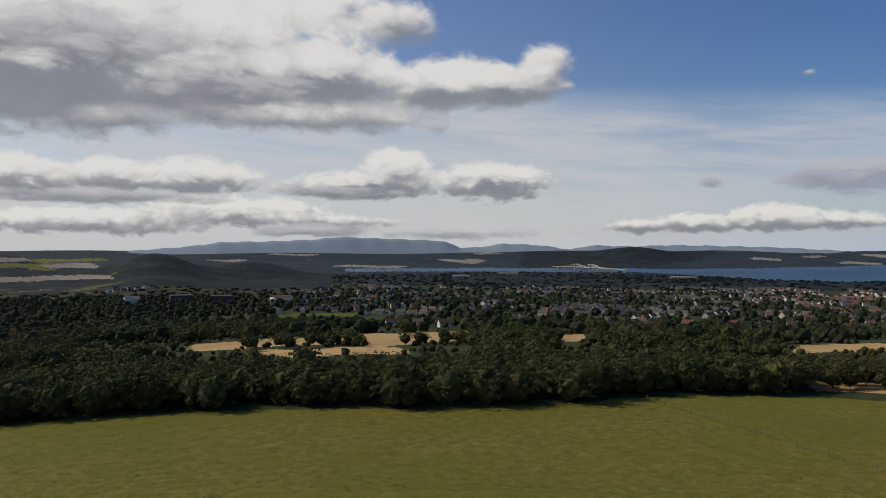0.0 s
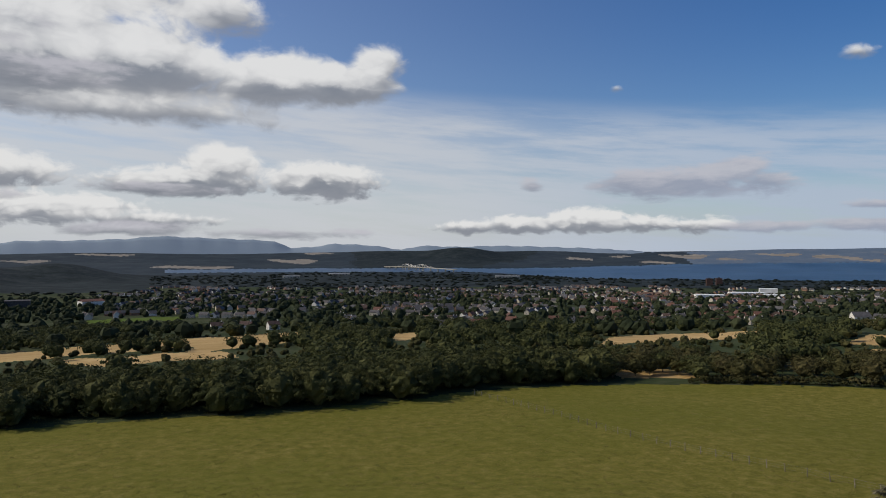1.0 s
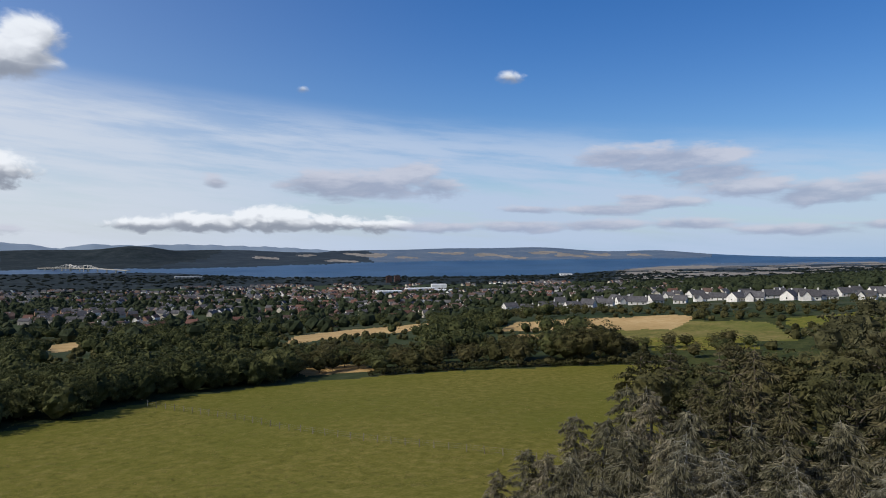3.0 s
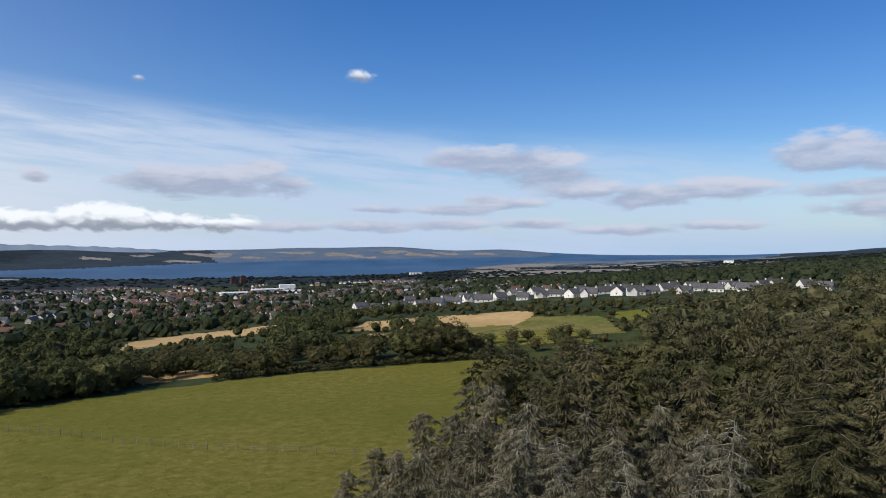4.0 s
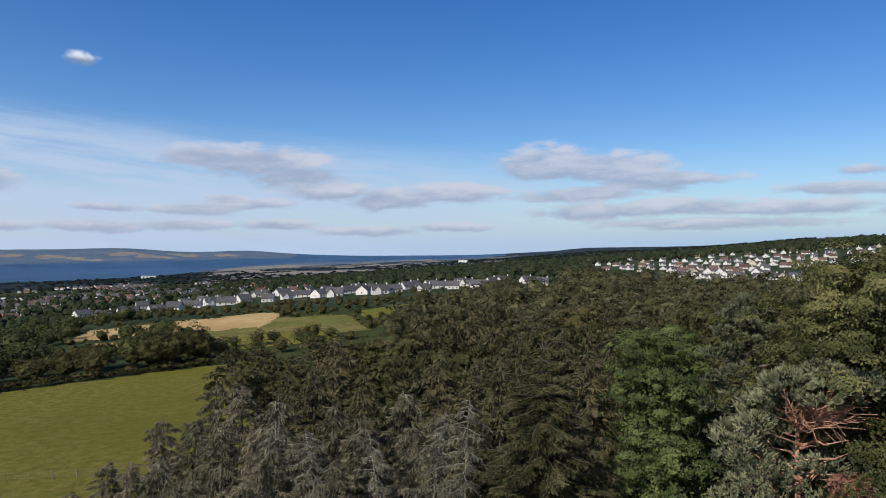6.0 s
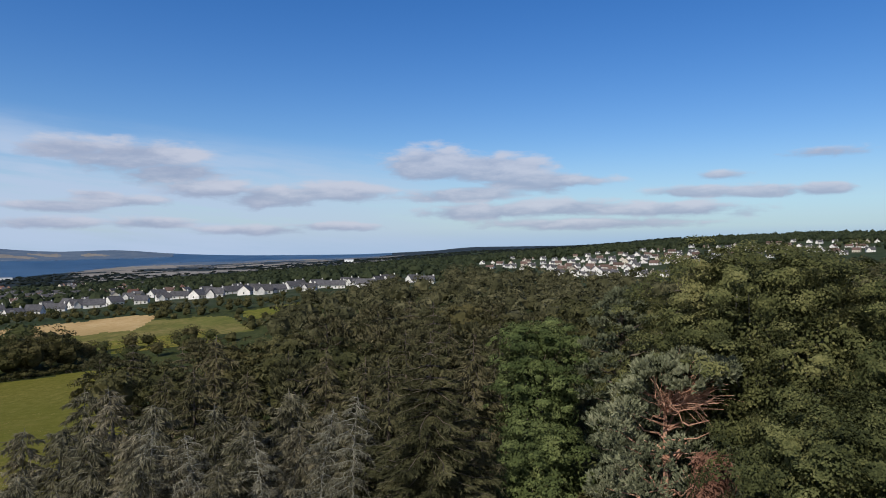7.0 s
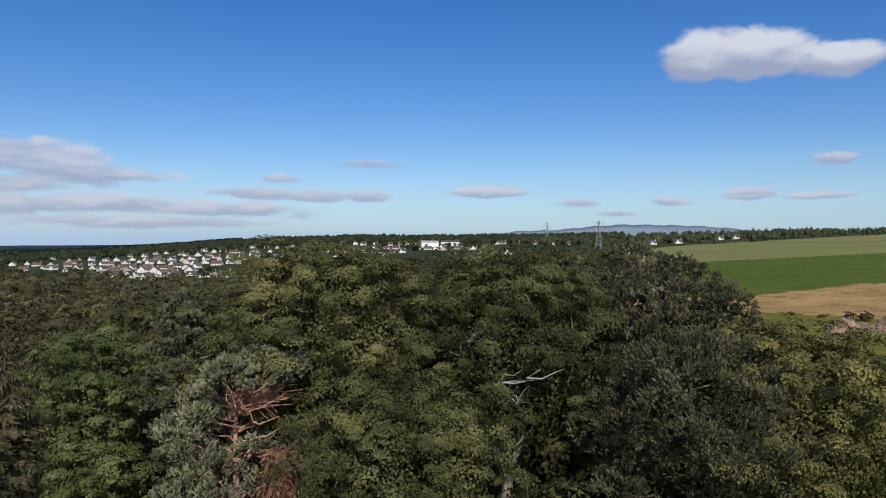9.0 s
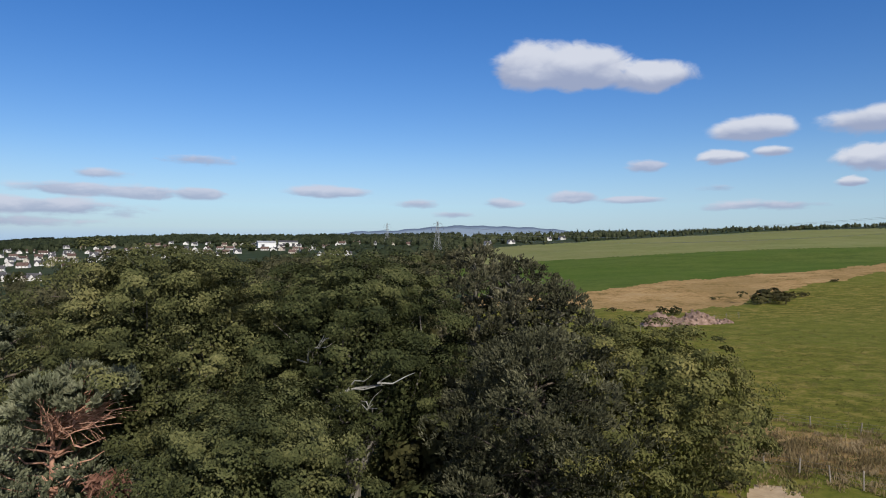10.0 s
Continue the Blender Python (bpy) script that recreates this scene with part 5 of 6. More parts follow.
low_hedge = stock(bush("hedge_bush", "low clipped-looking dark hedge bush", 99, 2.6, 2.4, 900, 0.22, L_dark, "hedge along the pasture"))
for a in np.arange(33.5, 57, 0.85):
    plant(low_hedge, a, edge_of(a) + 2.2, a * 77 % 360, 0.9 + 0.25 * math.sin(a * 5))


# ---- far woods, one mass each ----
def crown_proto(seed, H, R, n, size, conical=False, lumps=(14, 8)):
    rng = np.random.default_rng(seed)
    d = unit(rng.normal(size=(n, 3)))
    d[:, 2] = np.where(d[:, 2] < -0.55, -d[:, 2], d[:, 2])
    if conical:
        z = rng.uniform(0, 1, n) ** 1.3
        a = rng.uniform(0, 2 * np.pi, n)
        p = np.stack([np.cos(a) * R * (1 - z), np.sin(a) * R * (1 - z), H * (0.08 + 0.92 * z)], -1)
        nor = unit(np.stack([np.cos(a), np.sin(a), np.full(n, 0.5)], -1) + rng.normal(0, 0.35, (n, 3)))
    elif n < 60:
        rad = 1 + 0.20 * np.sin(d[:, :1] * 7 + seed) * np.cos(d[:, 2:3] * 5) + 0.18 * np.sin(d[:, 1:2] * 8 + seed * 2) + rng.normal(0, 0.06, (n, 1))
        p = d * rad * np.array([R, R, H * 0.58]) + np.array([0, 0, H * 0.42])
        nor = unit(d + np.array([0, 0, 0.3]) + rng.normal(0, 0.25, (n, 3)))
    else:
        lobes = round_lobes(rng, H, R, H * 0.15, 11, R * 0.42, 0.2)
        core = shell(seed, (0, 0, H * 0.5), R * 0.62, H * 0.30, *lumps, 0.15)[0]
        return np.concatenate([crown_leaves(rng, lobes, n, size, 6, 0.5, 0.7, low=-0.3, rag=0.14)[0], core])
    skin = shell(seed, (0, 0, H * (0.3 if conical else 0.42)), R * (0.6 if conical else 0.84), H * (0.35 if conical else 0.50), *lumps, 0.15)[0]
    return np.concatenate([leaves(rng, p, nor, size, 0.7)[0], skin])


def mass(name, label, protos, places, mat):
    """Many crowns as one mesh of kind stuff. places: bearing, distance, scale, turn, pattern."""
    out = []
    for a, r, s, turn, k in places:
        c, n = math.cos(radians(turn)), math.sin(radians(turn))
        v = protos[k % len(protos)] * s
        p = spot(a, r)
        out.append(np.stack([v[:, 0] * c - v[:, 1] * n + p.x, v[:, 0] * n + v[:, 1] * c + p.y, v[:, 2] + p.z], -1))
    V = np.concatenate(out)
    ob = new(name, mesh_np(name, V, np.arange(len(V)).reshape(-1, 4), mat))
    return tagged(ob, label, "woodland", kind="stuff")


mass("belt_wood", "dark green young wood behind the belt's first rows", [crown_proto(200 + i, 8.2, 4.6, 300, 0.32, lumps=(8, 5)) for i in range(4)], back, L_belt)


def cover_at(a, r):
    return int(cover_of(np.array([a]), np.array([r]), land(np.array([a]), np.array([r])))[0])


def wood_places(seed, a0, a1, r0, r1, step, keep, size, round_houses=True):
    az_, r_, rng = grid_points(seed, a0, a1, r0, r1, step)
    z = land(az_, r_)
    k = cover_of(az_, r_, z)
    el = np.degrees(np.arctan2(z - EYE_Z, r_))
    chance = keep(az_, r_, el)
    # keep the view open over the stubble fields
    for a0, a1, lo, hi in ((-22, 2.5, -8.0, -6.6), (-15, -2, -8.7, -7.9), (-33, -29, -9.5, -8.9), (66.5, 72, -5.2, -4.4), (9.5, 13.3, -7.5, -6.6), (25.8, 38, -7.6, -6.1), (-14, -2, -5.5, -4.8), (43, 66, -7.0, -5.5), (54, 61, -1.7, -1.2), (63, 71, -1.0, -0.7)):
        crest = np.degrees(np.arctan2(z + 7.5 * size - EYE_Z, r_))
        chance = np.where((az_ > a0) & (az_ < a1) & (el < lo + 0.1) & (crest > lo + 0.25), chance * 0.06, chance)
    for ha, hr in HOUSE_SPOTS if round_houses else []:
        chance = np.where((np.abs(az_ - ha) < 13 / hr * 57.3) & (r_ > hr - 130) & (r_ < hr + 9), chance * 0.10, chance)
    ok = (rng.random(len(az_)) < chance) & (np.isin(k, (0, 8)) | (k == 13) & (az_ > -9) & (r_ < 3300))
    n = ok.sum()
    return list(zip(az_[ok], r_[ok], size * rng.uniform(0.55, 1.4, n), rng.uniform(0, 360, n), rng.integers(0, 5, n)))


def patchy(a, r, f=1.0):
    x, y = r * np.sin(np.radians(a)), r * np.cos(np.radians(a))
    return np.sin(x / 61 * f + 1.3) * np.cos(y / 53 * f) + 0.6 * np.sin(x / 23 * f + y / 31 * f) + 0.4 * np.sin(y / 17 * f - x / 29 * f)


# scrub and small woods between the belt and the town
mid_protos = [crown_proto(210 + i, 6.6, 4.2, 150, 0.40, lumps=(8, 5)) for i in range(5)]
mid = wood_places(21, -40, 58, 190, 640, 8.6,
                  lambda a, r, el: np.where(r < 230, 0.75, np.where(patchy(a, r) > np.where(a > 36, -0.6, 0.1) - np.clip((-a - 6) / 22, 0, 1.4), 0.8, 0.08) * np.where((r > 470) & (a > -12), 0.45, 1) * np.where((a > 36) & (r > 400), 0.3, 1)), 1.0)
mid = [m for m in mid if m[1] > edge_of(m[0]) + (44 if m[0] < 14 else 26 if m[0] < 34 else 34)]
mass("mixed_wood", "dark mixed trees and scrub between pasture and town", mid_protos, mid, L_belt)
mass("low_scrub", "low dark scrub and hedge bushes round the stubble fields", [crown_proto(260 + i, 7.5, 5.5, 26, 0.9, lumps=(8, 4)) for i in range(5)],
     wood_places(31, -40, 74, 196, 470, 6.6, lambda a, r, el: np.where(r > np.where(a < 30, 190, 232), 0.55, 0.0), 0.30), L_dark)
mass("garden_hedge", "bushes and hedges below the white houses", [crown_proto(270 + i, 7.5, 5.0, 90, 0.6, lumps=(10, 6)) for i in range(5)],
     wood_places(33, 42, 82, 290, 540, 6.4, lambda a, r, el: np.where((el > np.interp(a, [42, 52, 58, 66, 80], [-5.7, -5.25, -5.35, -5.3, -4.6])) & (el < np.interp(a, [42, 52, 58, 66, 80], [-5.05, -4.8, -4.6, -4.3, -3.75])) & (patchy(a, r, 1.7) > -0.7), 0.8, 0.02), 0.42, False), L_dark)
# woods to the east, behind the mixed wood and round the houses
pine_protos = [crown_proto(220 + i, 10.5, 5.2, 300, 0.36, lumps=(8, 5)) for i in range(5)]
east = wood_places(22, 60, 130.6, 148, 420, 11.0, lambda a, r, el: np.where(a < 68, 0.0, np.where((r > 330) & (r < 380) & (a < 80), 0.1, 0.95)) , 0.95)
mass("east_wood", "dark canopy of mixed pine and broad-leaved trees", pine_protos, east, L_scots)
far_protos = [crown_proto(230 + i, 7.4, 4.8, 9, 1.0, lumps=(8, 4)) for i in range(5)]


def far_keep(a, r, el):
    p = patchy(a, r, 0.32)
    left = np.clip((-a - 8) / 14, 0, 1)
    town = np.where(p > 0.6, 0.8, 0.34)
    k = np.maximum(town, left * 0.8)
    k = np.where((a > 58) & (a < 84) & (r < 1500), np.where((r < 700) & (a < 80), 0.3, 0.95), k)
    k = np.where((a > 84) & (r > 480) & (r < 1000), np.where(p > 0.5, 0.6, 0.10), k)
    k = np.where((a > 78) & (r > 1050), 0.9, k)
    k = np.where((a > 110) & (r < 900), np.where(p > 0.0, 0.75, 0.4), k)
    k = np.where(el < -5.6, np.maximum(k, 0.55 * (p > 0.1)), k)
    return k


mass("far_wood", "distant dark woods and garden trees over the valley", far_protos, wood_places(23, -40, 130.4, 420, 1500, 15.5, far_keep, 1.0), L_far)
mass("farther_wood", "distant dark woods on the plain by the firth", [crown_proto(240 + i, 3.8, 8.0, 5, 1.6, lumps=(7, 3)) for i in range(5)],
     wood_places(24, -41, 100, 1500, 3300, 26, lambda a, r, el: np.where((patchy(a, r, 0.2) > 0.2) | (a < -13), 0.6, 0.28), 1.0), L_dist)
sky_line = wood_places(25, 95, 170, 600, 1000, 13, lambda a, r, el: np.where((el > np.interp(a, [95, 118, 131, 135, 142, 155, 162], [-0.9, 0.4, -0.2, 0.2, 0.65, 1.3, 1.4])) & ((a > 119) | (r > 930)), 0.9, 0.0), 0.58)
mass("skyline_wood", "dark conifers and trees along the skyline", [crown_proto(250, 13, 4.5, 34, 1.1, lumps=(8, 5)), crown_proto(251, 13, 4.2, 34, 1.2, True, lumps=(8, 5)), crown_proto(252, 12, 5, 34, 1.1, lumps=(8, 5)), crown_proto(253, 12, 4.6, 34, 1.1, lumps=(8, 5)), crown_proto(254, 11, 4.6, 34, 1.1, lumps=(8, 5))], [(a, r, k * float(np.interp(a, [95, 119, 131, 140, 147, 170], [1.0, 1.0, 1.15, 0.95, 0.5, 0.45])), t, i + (a > 131 and i == 1)) for a, r, k, t, i in sky_line], L_far)

# ---- houses ----
def box(bm, x0, x1, y0, y1, z0, z1):
    v = [bm.verts.new(p) for p in ((x0, y0, z0), (x1, y0, z0), (x1, y1, z0), (x0, y1, z0), (x0, y0, z1), (x1, y0, z1), (x1, y1, z1), (x0, y1, z1))]
    for f in ((3, 2, 1, 0), (4, 5, 6, 7), (0, 1, 5, 4), (1, 2, 6, 5), (2, 3, 7, 6), (3, 0, 4, 7)):
        bm.faces.new([v[i] for i in f])


def gable_body(w, d, eave, ridge_h):
    """Walls with two gables; the ridge runs along x."""
    bm = bmesh.new()
    a = [bm.verts.new((x, y, z)) for x in (-w / 2, w / 2) for y, z in ((-d / 2, -2.5), (d / 2, -2.5), (d / 2, eave), (0, ridge_h), (-d / 2, eave))]
    bm.faces.new(a[:5][::-1]), bm.faces.new(a[5:])
    for i in range(5):
        j = (i + 1) % 5
        bm.faces.new((a[i], a[j], a[j + 5], a[i + 5]))
    bmesh.ops.recalc_face_normals(bm, faces=bm.faces)
    return bm


def gable_roof(w, d, eave, ridge_h, over=0.4, thick=0.22):
    bm = bmesh.new()
    sl = (ridge_h - eave) / (d / 2)
    for s in (-1, 1):
        y1, z1 = s * (d / 2 + over), eave - sl * over
        pts = [(-w / 2 - over, 0, ridge_h), (w / 2 + over, 0, ridge_h), (w / 2 + over, y1, z1), (-w / 2 - over, y1, z1)]
        lo = [bm.verts.new((x, y, z + 0.03)) for x, y, z in pts]
        hi = [bm.verts.new((x, y, z + 0.03 + thick)) for x, y, z in pts]
        bm.faces.new(lo), bm.faces.new(hi)
        for i in range(4):
            bm.faces.new((lo[i], lo[(i + 1) % 4], hi[(i + 1) % 4], hi[i]))
    bmesh.ops.recalc_face_normals(bm, faces=bm.faces)
    return bm


def window(parent, x, y, z, w, h, face):
    """A window whose pane lies back in its frame. face: 'f' or 'b' for the long walls, 'l' or 'r' for the gables."""
    bm = bmesh.new()
    t = 0.09
    for x0, x1, z0, z1 in ((-w / 2, w / 2, 0, t), (-w / 2, w / 2, h - t, h), (-w / 2, -w / 2 + t, t, h - t), (w / 2 - t, w / 2, t, h - t)):
        box(bm, x0, x1, -0.07, 0.05, z0, z1)
    turn = {"f": 0, "b": 180, "r": 90, "l": -90}[face]
    fr = part("window", bm, parent, W_white)
    fr.matrix_basis = pose(x, y, z, 0, 0, turn)
    bm = bmesh.new()
    box(bm, -w / 2 + t, w / 2 - t, -0.02, 0.03, t, h - t)
    part("pane", bm, fr, G_glass)


def house(label, w, d, eave, ridge_h, wall_m, roof_m, group, wing=False, floors=2):
    ob = tagged(new("house"), label, "house", group)
    part("wall", gable_body(w, d, eave, ridge_h), ob, wall_m)
    part("roof", gable_roof(w, d, eave, ridge_h), ob, roof_m)
    bm = bmesh.new()
    box(bm, w / 2 - 1.3, w / 2 - 0.5, -0.4, 0.4, ridge_h - 0.9, ridge_h + 1.0)
    box(bm, w / 2 - 1.1, w / 2 - 0.7, -0.2, 0.2, ridge_h + 1.0, ridge_h + 1.35)
    part("chimney", bm, ob, wall_m)
    bm = bmesh.new()
    box(bm, -0.45, 0.45, -d / 2 - 0.06, -d / 2 + 0.05, 0, 2.05)
    part("door", bm, ob, P_wood)
    for fl in range(floors):
        for x in (-w * 0.3, w * 0.3):
            window(ob, x, -d / 2 - 0.02, 0.9 + 2.6 * fl, 1.3, 1.25, "f")
        window(ob, 0, d / 2 + 0.02, 0.9 + 2.6 * fl, 1.2, 1.2, "b")
    window(ob, -w / 2 - 0.02, 0, 0.9 + 2.6 * (floors - 1), 1.1, 1.2, "l")
    if wing:
        bm = gable_body(d * 0.55, w * 0.42, eave, ridge_h - 0.8)
        bmesh.ops.transform(bm, matrix=pose(-w * 0.22, -d * 0.5, 0, 0, 0, 90), verts=bm.verts)
        part("wing", bm, ob, wall_m)
        bm = gable_roof(d * 0.55, w * 0.42, eave, ridge_h - 0.8, 0.3)
        bmesh.ops.transform(bm, matrix=pose(-w * 0.22, -d * 0.5, 0.02, 0, 0, 90), verts=bm.verts)
        part("wing_roof", bm, ob, roof_m)
    return ob


ESTATE, VILLAGE, TOWN = "white houses of the near estate", "houses of the hillside village", "houses at the near edge of the town"
estate = [
    stock(house("white rendered house with dark slate roof", 10.5, 7.8, 2.8, 6.2, W_white, R_slate, ESTATE, wing=True, floors=1)),
    stock(house("white double house with dark slate roof", 13, 8.2, 2.7, 6.0, W_white, R_slate, ESTATE, floors=1)),
    stock(house("white gabled house with grey slate roof", 9.0, 8.5, 2.9, 6.3, W_white, R_slate, ESTATE, floors=1)),
]
village = [
    stock(house("white rendered house with grey roof in the hillside village", 10.5, 7.8, 3.0, 6.6, W_white, R_slate, VILLAGE, wing=True, floors=1)),
    stock(house("white bungalow with brown tiled roof in the hillside village", 12.5, 8, 2.6, 5.8, W_white, R_brown, VILLAGE, floors=1)),
    stock(house("cream harled house with brown roof in the hillside village", 10, 8, 3.2, 6.6, W_cream, R_brown, VILLAGE, floors=1)),
]
townies = [
    stock(house("white harled town house with brown roof", 10, 7.5, 4.6, 7.6, W_white, R_brown, TOWN, floors=1)),
    stock(house("cream town house with dark roof", 12, 7.5, 4.6, 7.4, W_cream, R_slate, TOWN, floors=1)),
    stock(house("brown brick house with red-brown tiled roof", 10, 8, 4.6, 7.8, W_brick, R_red, TOWN, floors=1)),
]


def place_house(kind, az, r, turn, s=1.0):
    plant(kind, az, r, turn, s)


rng = np.random.default_rng(77)
# the estate: bearing, height in degrees, kind, turn against the line of sight
for az, r, k, turn in ESTATE_SPOTS:
    place_house(estate[k], az, r, -az + turn, 0.84 + (az * 57 % 17) / 100)

# the village, in rows along the slope
for a, r, k, turn, s in VILLAGE_SPOTS:
    place_house(village[k], a, r, turn, s * 0.68)

# white houses by the stubble and at the near edge of the town
for az, el, k, turn in [(-4.2, -6.35, 0, 10), (-3.2, -6.3, 1, 0), (-2.0, -6.35, 0, -5), (0.1, -6.4, 0, 20), (15.4, -6.1, 0, 70), (17.0, -6.2, 2, 10), (12.8, -6.3, 1, 5), (14.0, -6.45, 1, 0), (16.4, -6.4, 2, 0), (29.3, -6.35, 0, 60), (30.1, -6.3, 2, 0)]:
    r = seen_at(az, el)
    place_house(townies[k], az, r, -az + turn, 0.85)


def house_rows(a0, a1, e0, e1, count, seed):
    """Short streets of houses, in bearing and height."""
    rg = np.random.default_rng(seed)
    out = []
    while len(out) < count:
        a, e = rg.uniform(a0, a1), rg.uniform(e0, e1)
        r = seen_at(a, e)
        if not r or r > 3000:
            continue
        along = radians(rg.choice([-a + 8, -a - 25, -a + 60, -a + 95]) + rg.normal(0, 5))
        p = spot(a, r)
        for i in range(rg.integers(3, 9)):
            q = (p.x + math.cos(along) * 14.5 * i + rg.normal(0, 0.8), p.y + math.sin(along) * 14.5 * i + rg.normal(0, 0.8))
            az, rr = polar(*q)
            out.append((az, rr, math.degrees(along) + (0 if rg.random() < 0.75 else 90)))
    return out


streets = (house_rows(25, 38.5, -5.9, -4.3, 110, 1) + house_rows(-14, 22, -5.3, -4.2, 250, 2) + house_rows(-12, 30, -4.3, -2.9, 620, 3) + house_rows(18, 49, -4.2, -2.75, 560, 4) + house_rows(-30, -10, -3.6, -2.6, 60, 5)
           + house_rows(44, 58, -3.9, -2.6, 130, 6) + house_rows(-32, -24, -2.0, -1.5, 30, 7) + house_rows(2, 26, -6.0, -5.0, 70, 8) + house_rows(58, 72, -2.0, -1.6, 40, 9))
keep, crowd = [], {}
for az, r, turn in streets:
    x, y = int(r * math.sin(radians(az)) // 11), int(r * math.cos(radians(az)) // 11)
    if (x, y) in crowd or cover_at(az, r) not in (0,):
        continue
    crowd[(x, y)] = 1
    keep.append((az, r, turn))
keep.sort(key=lambda h: h[1])
for az, r, turn in keep[:110]:
    red = 25 < az < 39
    place_house(townies[int(rng.choice(3, p=[0.3, 0.2, 0.5] if red else [0.45, 0.4, 0.15]))], az, r, turn, rng.uniform(0.75, 0.92))


def town_mass(places, seed=3):
    """The rest of the town, too small to tell apart: gabled houses in one mesh."""
    rg = np.random.default_rng(seed)
    mats = [W_white, W_cream, W_brick, R_slate, R_brown, R_red]
    V, F, M = [], [], []
    for az, r, turn in places:
        p = spot(az, r)
        w, d, e = rg.uniform(7.5, 11), rg.uniform(6.5, 7.8), rg.uniform(2.7, 3.6)
        h = e + rg.uniform(2.8, 3.6)
        # browner walls below bearing 12 put the cloud's shade into the colour
        wall, roof = int(rg.choice(3, p=[0.10, 0.36, 0.54] if az < 12 else [0.22, 0.40, 0.38])), 3 + int(rg.choice(3, p=[0.35, 0.45, 0.20] if 25 < az < 39 else [0.80, 0.16, 0.04]))
        c, s = math.cos(radians(turn)), math.sin(radians(turn))
        base = len(V)
        for x in (-w / 2, w / 2):
            for y, z in ((-d / 2, -3), (d / 2, -3), (d / 2, e), (0, h), (-d / 2, e), (0, h + 0.15), (-d / 2 - 0.4, e - 0.15), (d / 2 + 0.4, e - 0.15)):
                xx = x * (1.03 if z in (h + 0.15, e - 0.15) else 1)
                V.append((p.x + xx * c - y * s, p.y + xx * s + y * c, p.z + z))
        b, q = base, base + 8
        for f, m in (((b + 4, b, q, q + 4), wall), ((b + 1, b + 2, q + 2, q + 1), wall), ((b, b + 4, b + 2, b + 1), wall), ((q, q + 1, q + 2, q + 4), wall), ((b + 5, b + 6, q + 6, q + 5), roof), ((b + 7, b + 5, q + 5, q + 7), roof)):
            F.append(f), M.append(m)
        for o, flip in ((b, 1), (q, 0)):
            F.append((o + 4, o + 3, o + 2, o + 2) if flip else (o + 2, o + 3, o + 4, o + 4)), M.append(wall)
    me = bpy.data.meshes.new("town")
    me.from_pydata(V, [], [tuple(dict.fromkeys(f)) for f in F])
    for m in mats:
        me.materials.append(m)
    me.polygons.foreach_set("material_index", M)
    return tagged(new("town", me), "sprawling town of pale houses with grey and brown roofs", "town", kind="stuff")


town_mass(keep[110:])


# ---- larger buildings ----
def shed(label, az, el, w, d, h, turn, roof_m, wall_m, rise=1.2):
    r = seen_at(az, el)
    ob = tagged(new("warehouse"), label, "warehouse")
    bm = bmesh.new()
    box(bm, -w / 2, w / 2, -d / 2, d / 2, -3, h)
    part("wall", bm, ob, wall_m)
    part("roof", gable_roof(w, d, h, h + rise, 0.3, 0.3), ob, roof_m)
    bm = bmesh.new()
    for i in range(int(w // 12)):
        x = -w / 2 + 6 + 12 * i
        box(bm, x - 1.8, x + 1.8, -d / 2 - 0.08, -d / 2 + 0.02, 0, 3.8)
    part("loading_door", bm, ob, R_slate)
    ob.matrix_basis = Matrix.Translation(spot(az, r)) @ pose(0, 0, 0, 0, 0, -az + turn)
    return ob


shed("long white warehouse with a pale roof", 34.6, -3.75, 50, 26, 7, 12, P_shed, P_shed)
shed("long white warehouse with a pale roof", 37.2, -3.5, 62, 26, 7, 18, P_shed, P_shed)
shed("tall white warehouse block", 38.7, -3.3, 34, 28, 11, 5, P_shed, P_shed)
shed("low white store beside the warehouses", 39.2, -3.6, 40, 22, 6, 4, P_shed, P_shed)
shed("big white hall on the hillside", 114.9, 0.12, 22, 16, 6, 8, P_roof, P_shed, 2.0)
shed("long white hall on the hillside", 116.6, 0.22, 24, 12, 5, 4, R_slate, W_white, 2.0)
shed("white rendered office block", -24.0, -4.1, 24, 14, 11, 5, R_slate, W_white)
shed("dark grey office block", -20.5, -4.15, 38, 14, 13, 8, R_slate, R_slate)
shed("dark grey office block", -17.6, -4.2, 34, 14, 12, -4, R_slate, R_slate)
shed("sports hall with an orange-brown roof", -13.0, -4.2, 34, 22, 8, 20, R_red, W_white, 3.0)
shed("pale retail sheds near the firth", 5.3, -2.1, 80, 30, 6, 4, P_roof, W_cream)
shed("pale retail sheds near the firth", 19.0, -2.3, 90, 34, 6, 3, P_roof, W_cream)
shed("pale retail sheds near the firth", 1.5, -2.3, 60, 30, 6, 3, P_roof, W_cream)
shed("pale retail sheds near the firth", 49.0, -2.1, 45, 26, 6, 6, P_roof, P_shed)
shed("small pale hangar on the coastal plain", 73.5, -1.1, 30, 24, 8, 3, P_shed, P_shed)


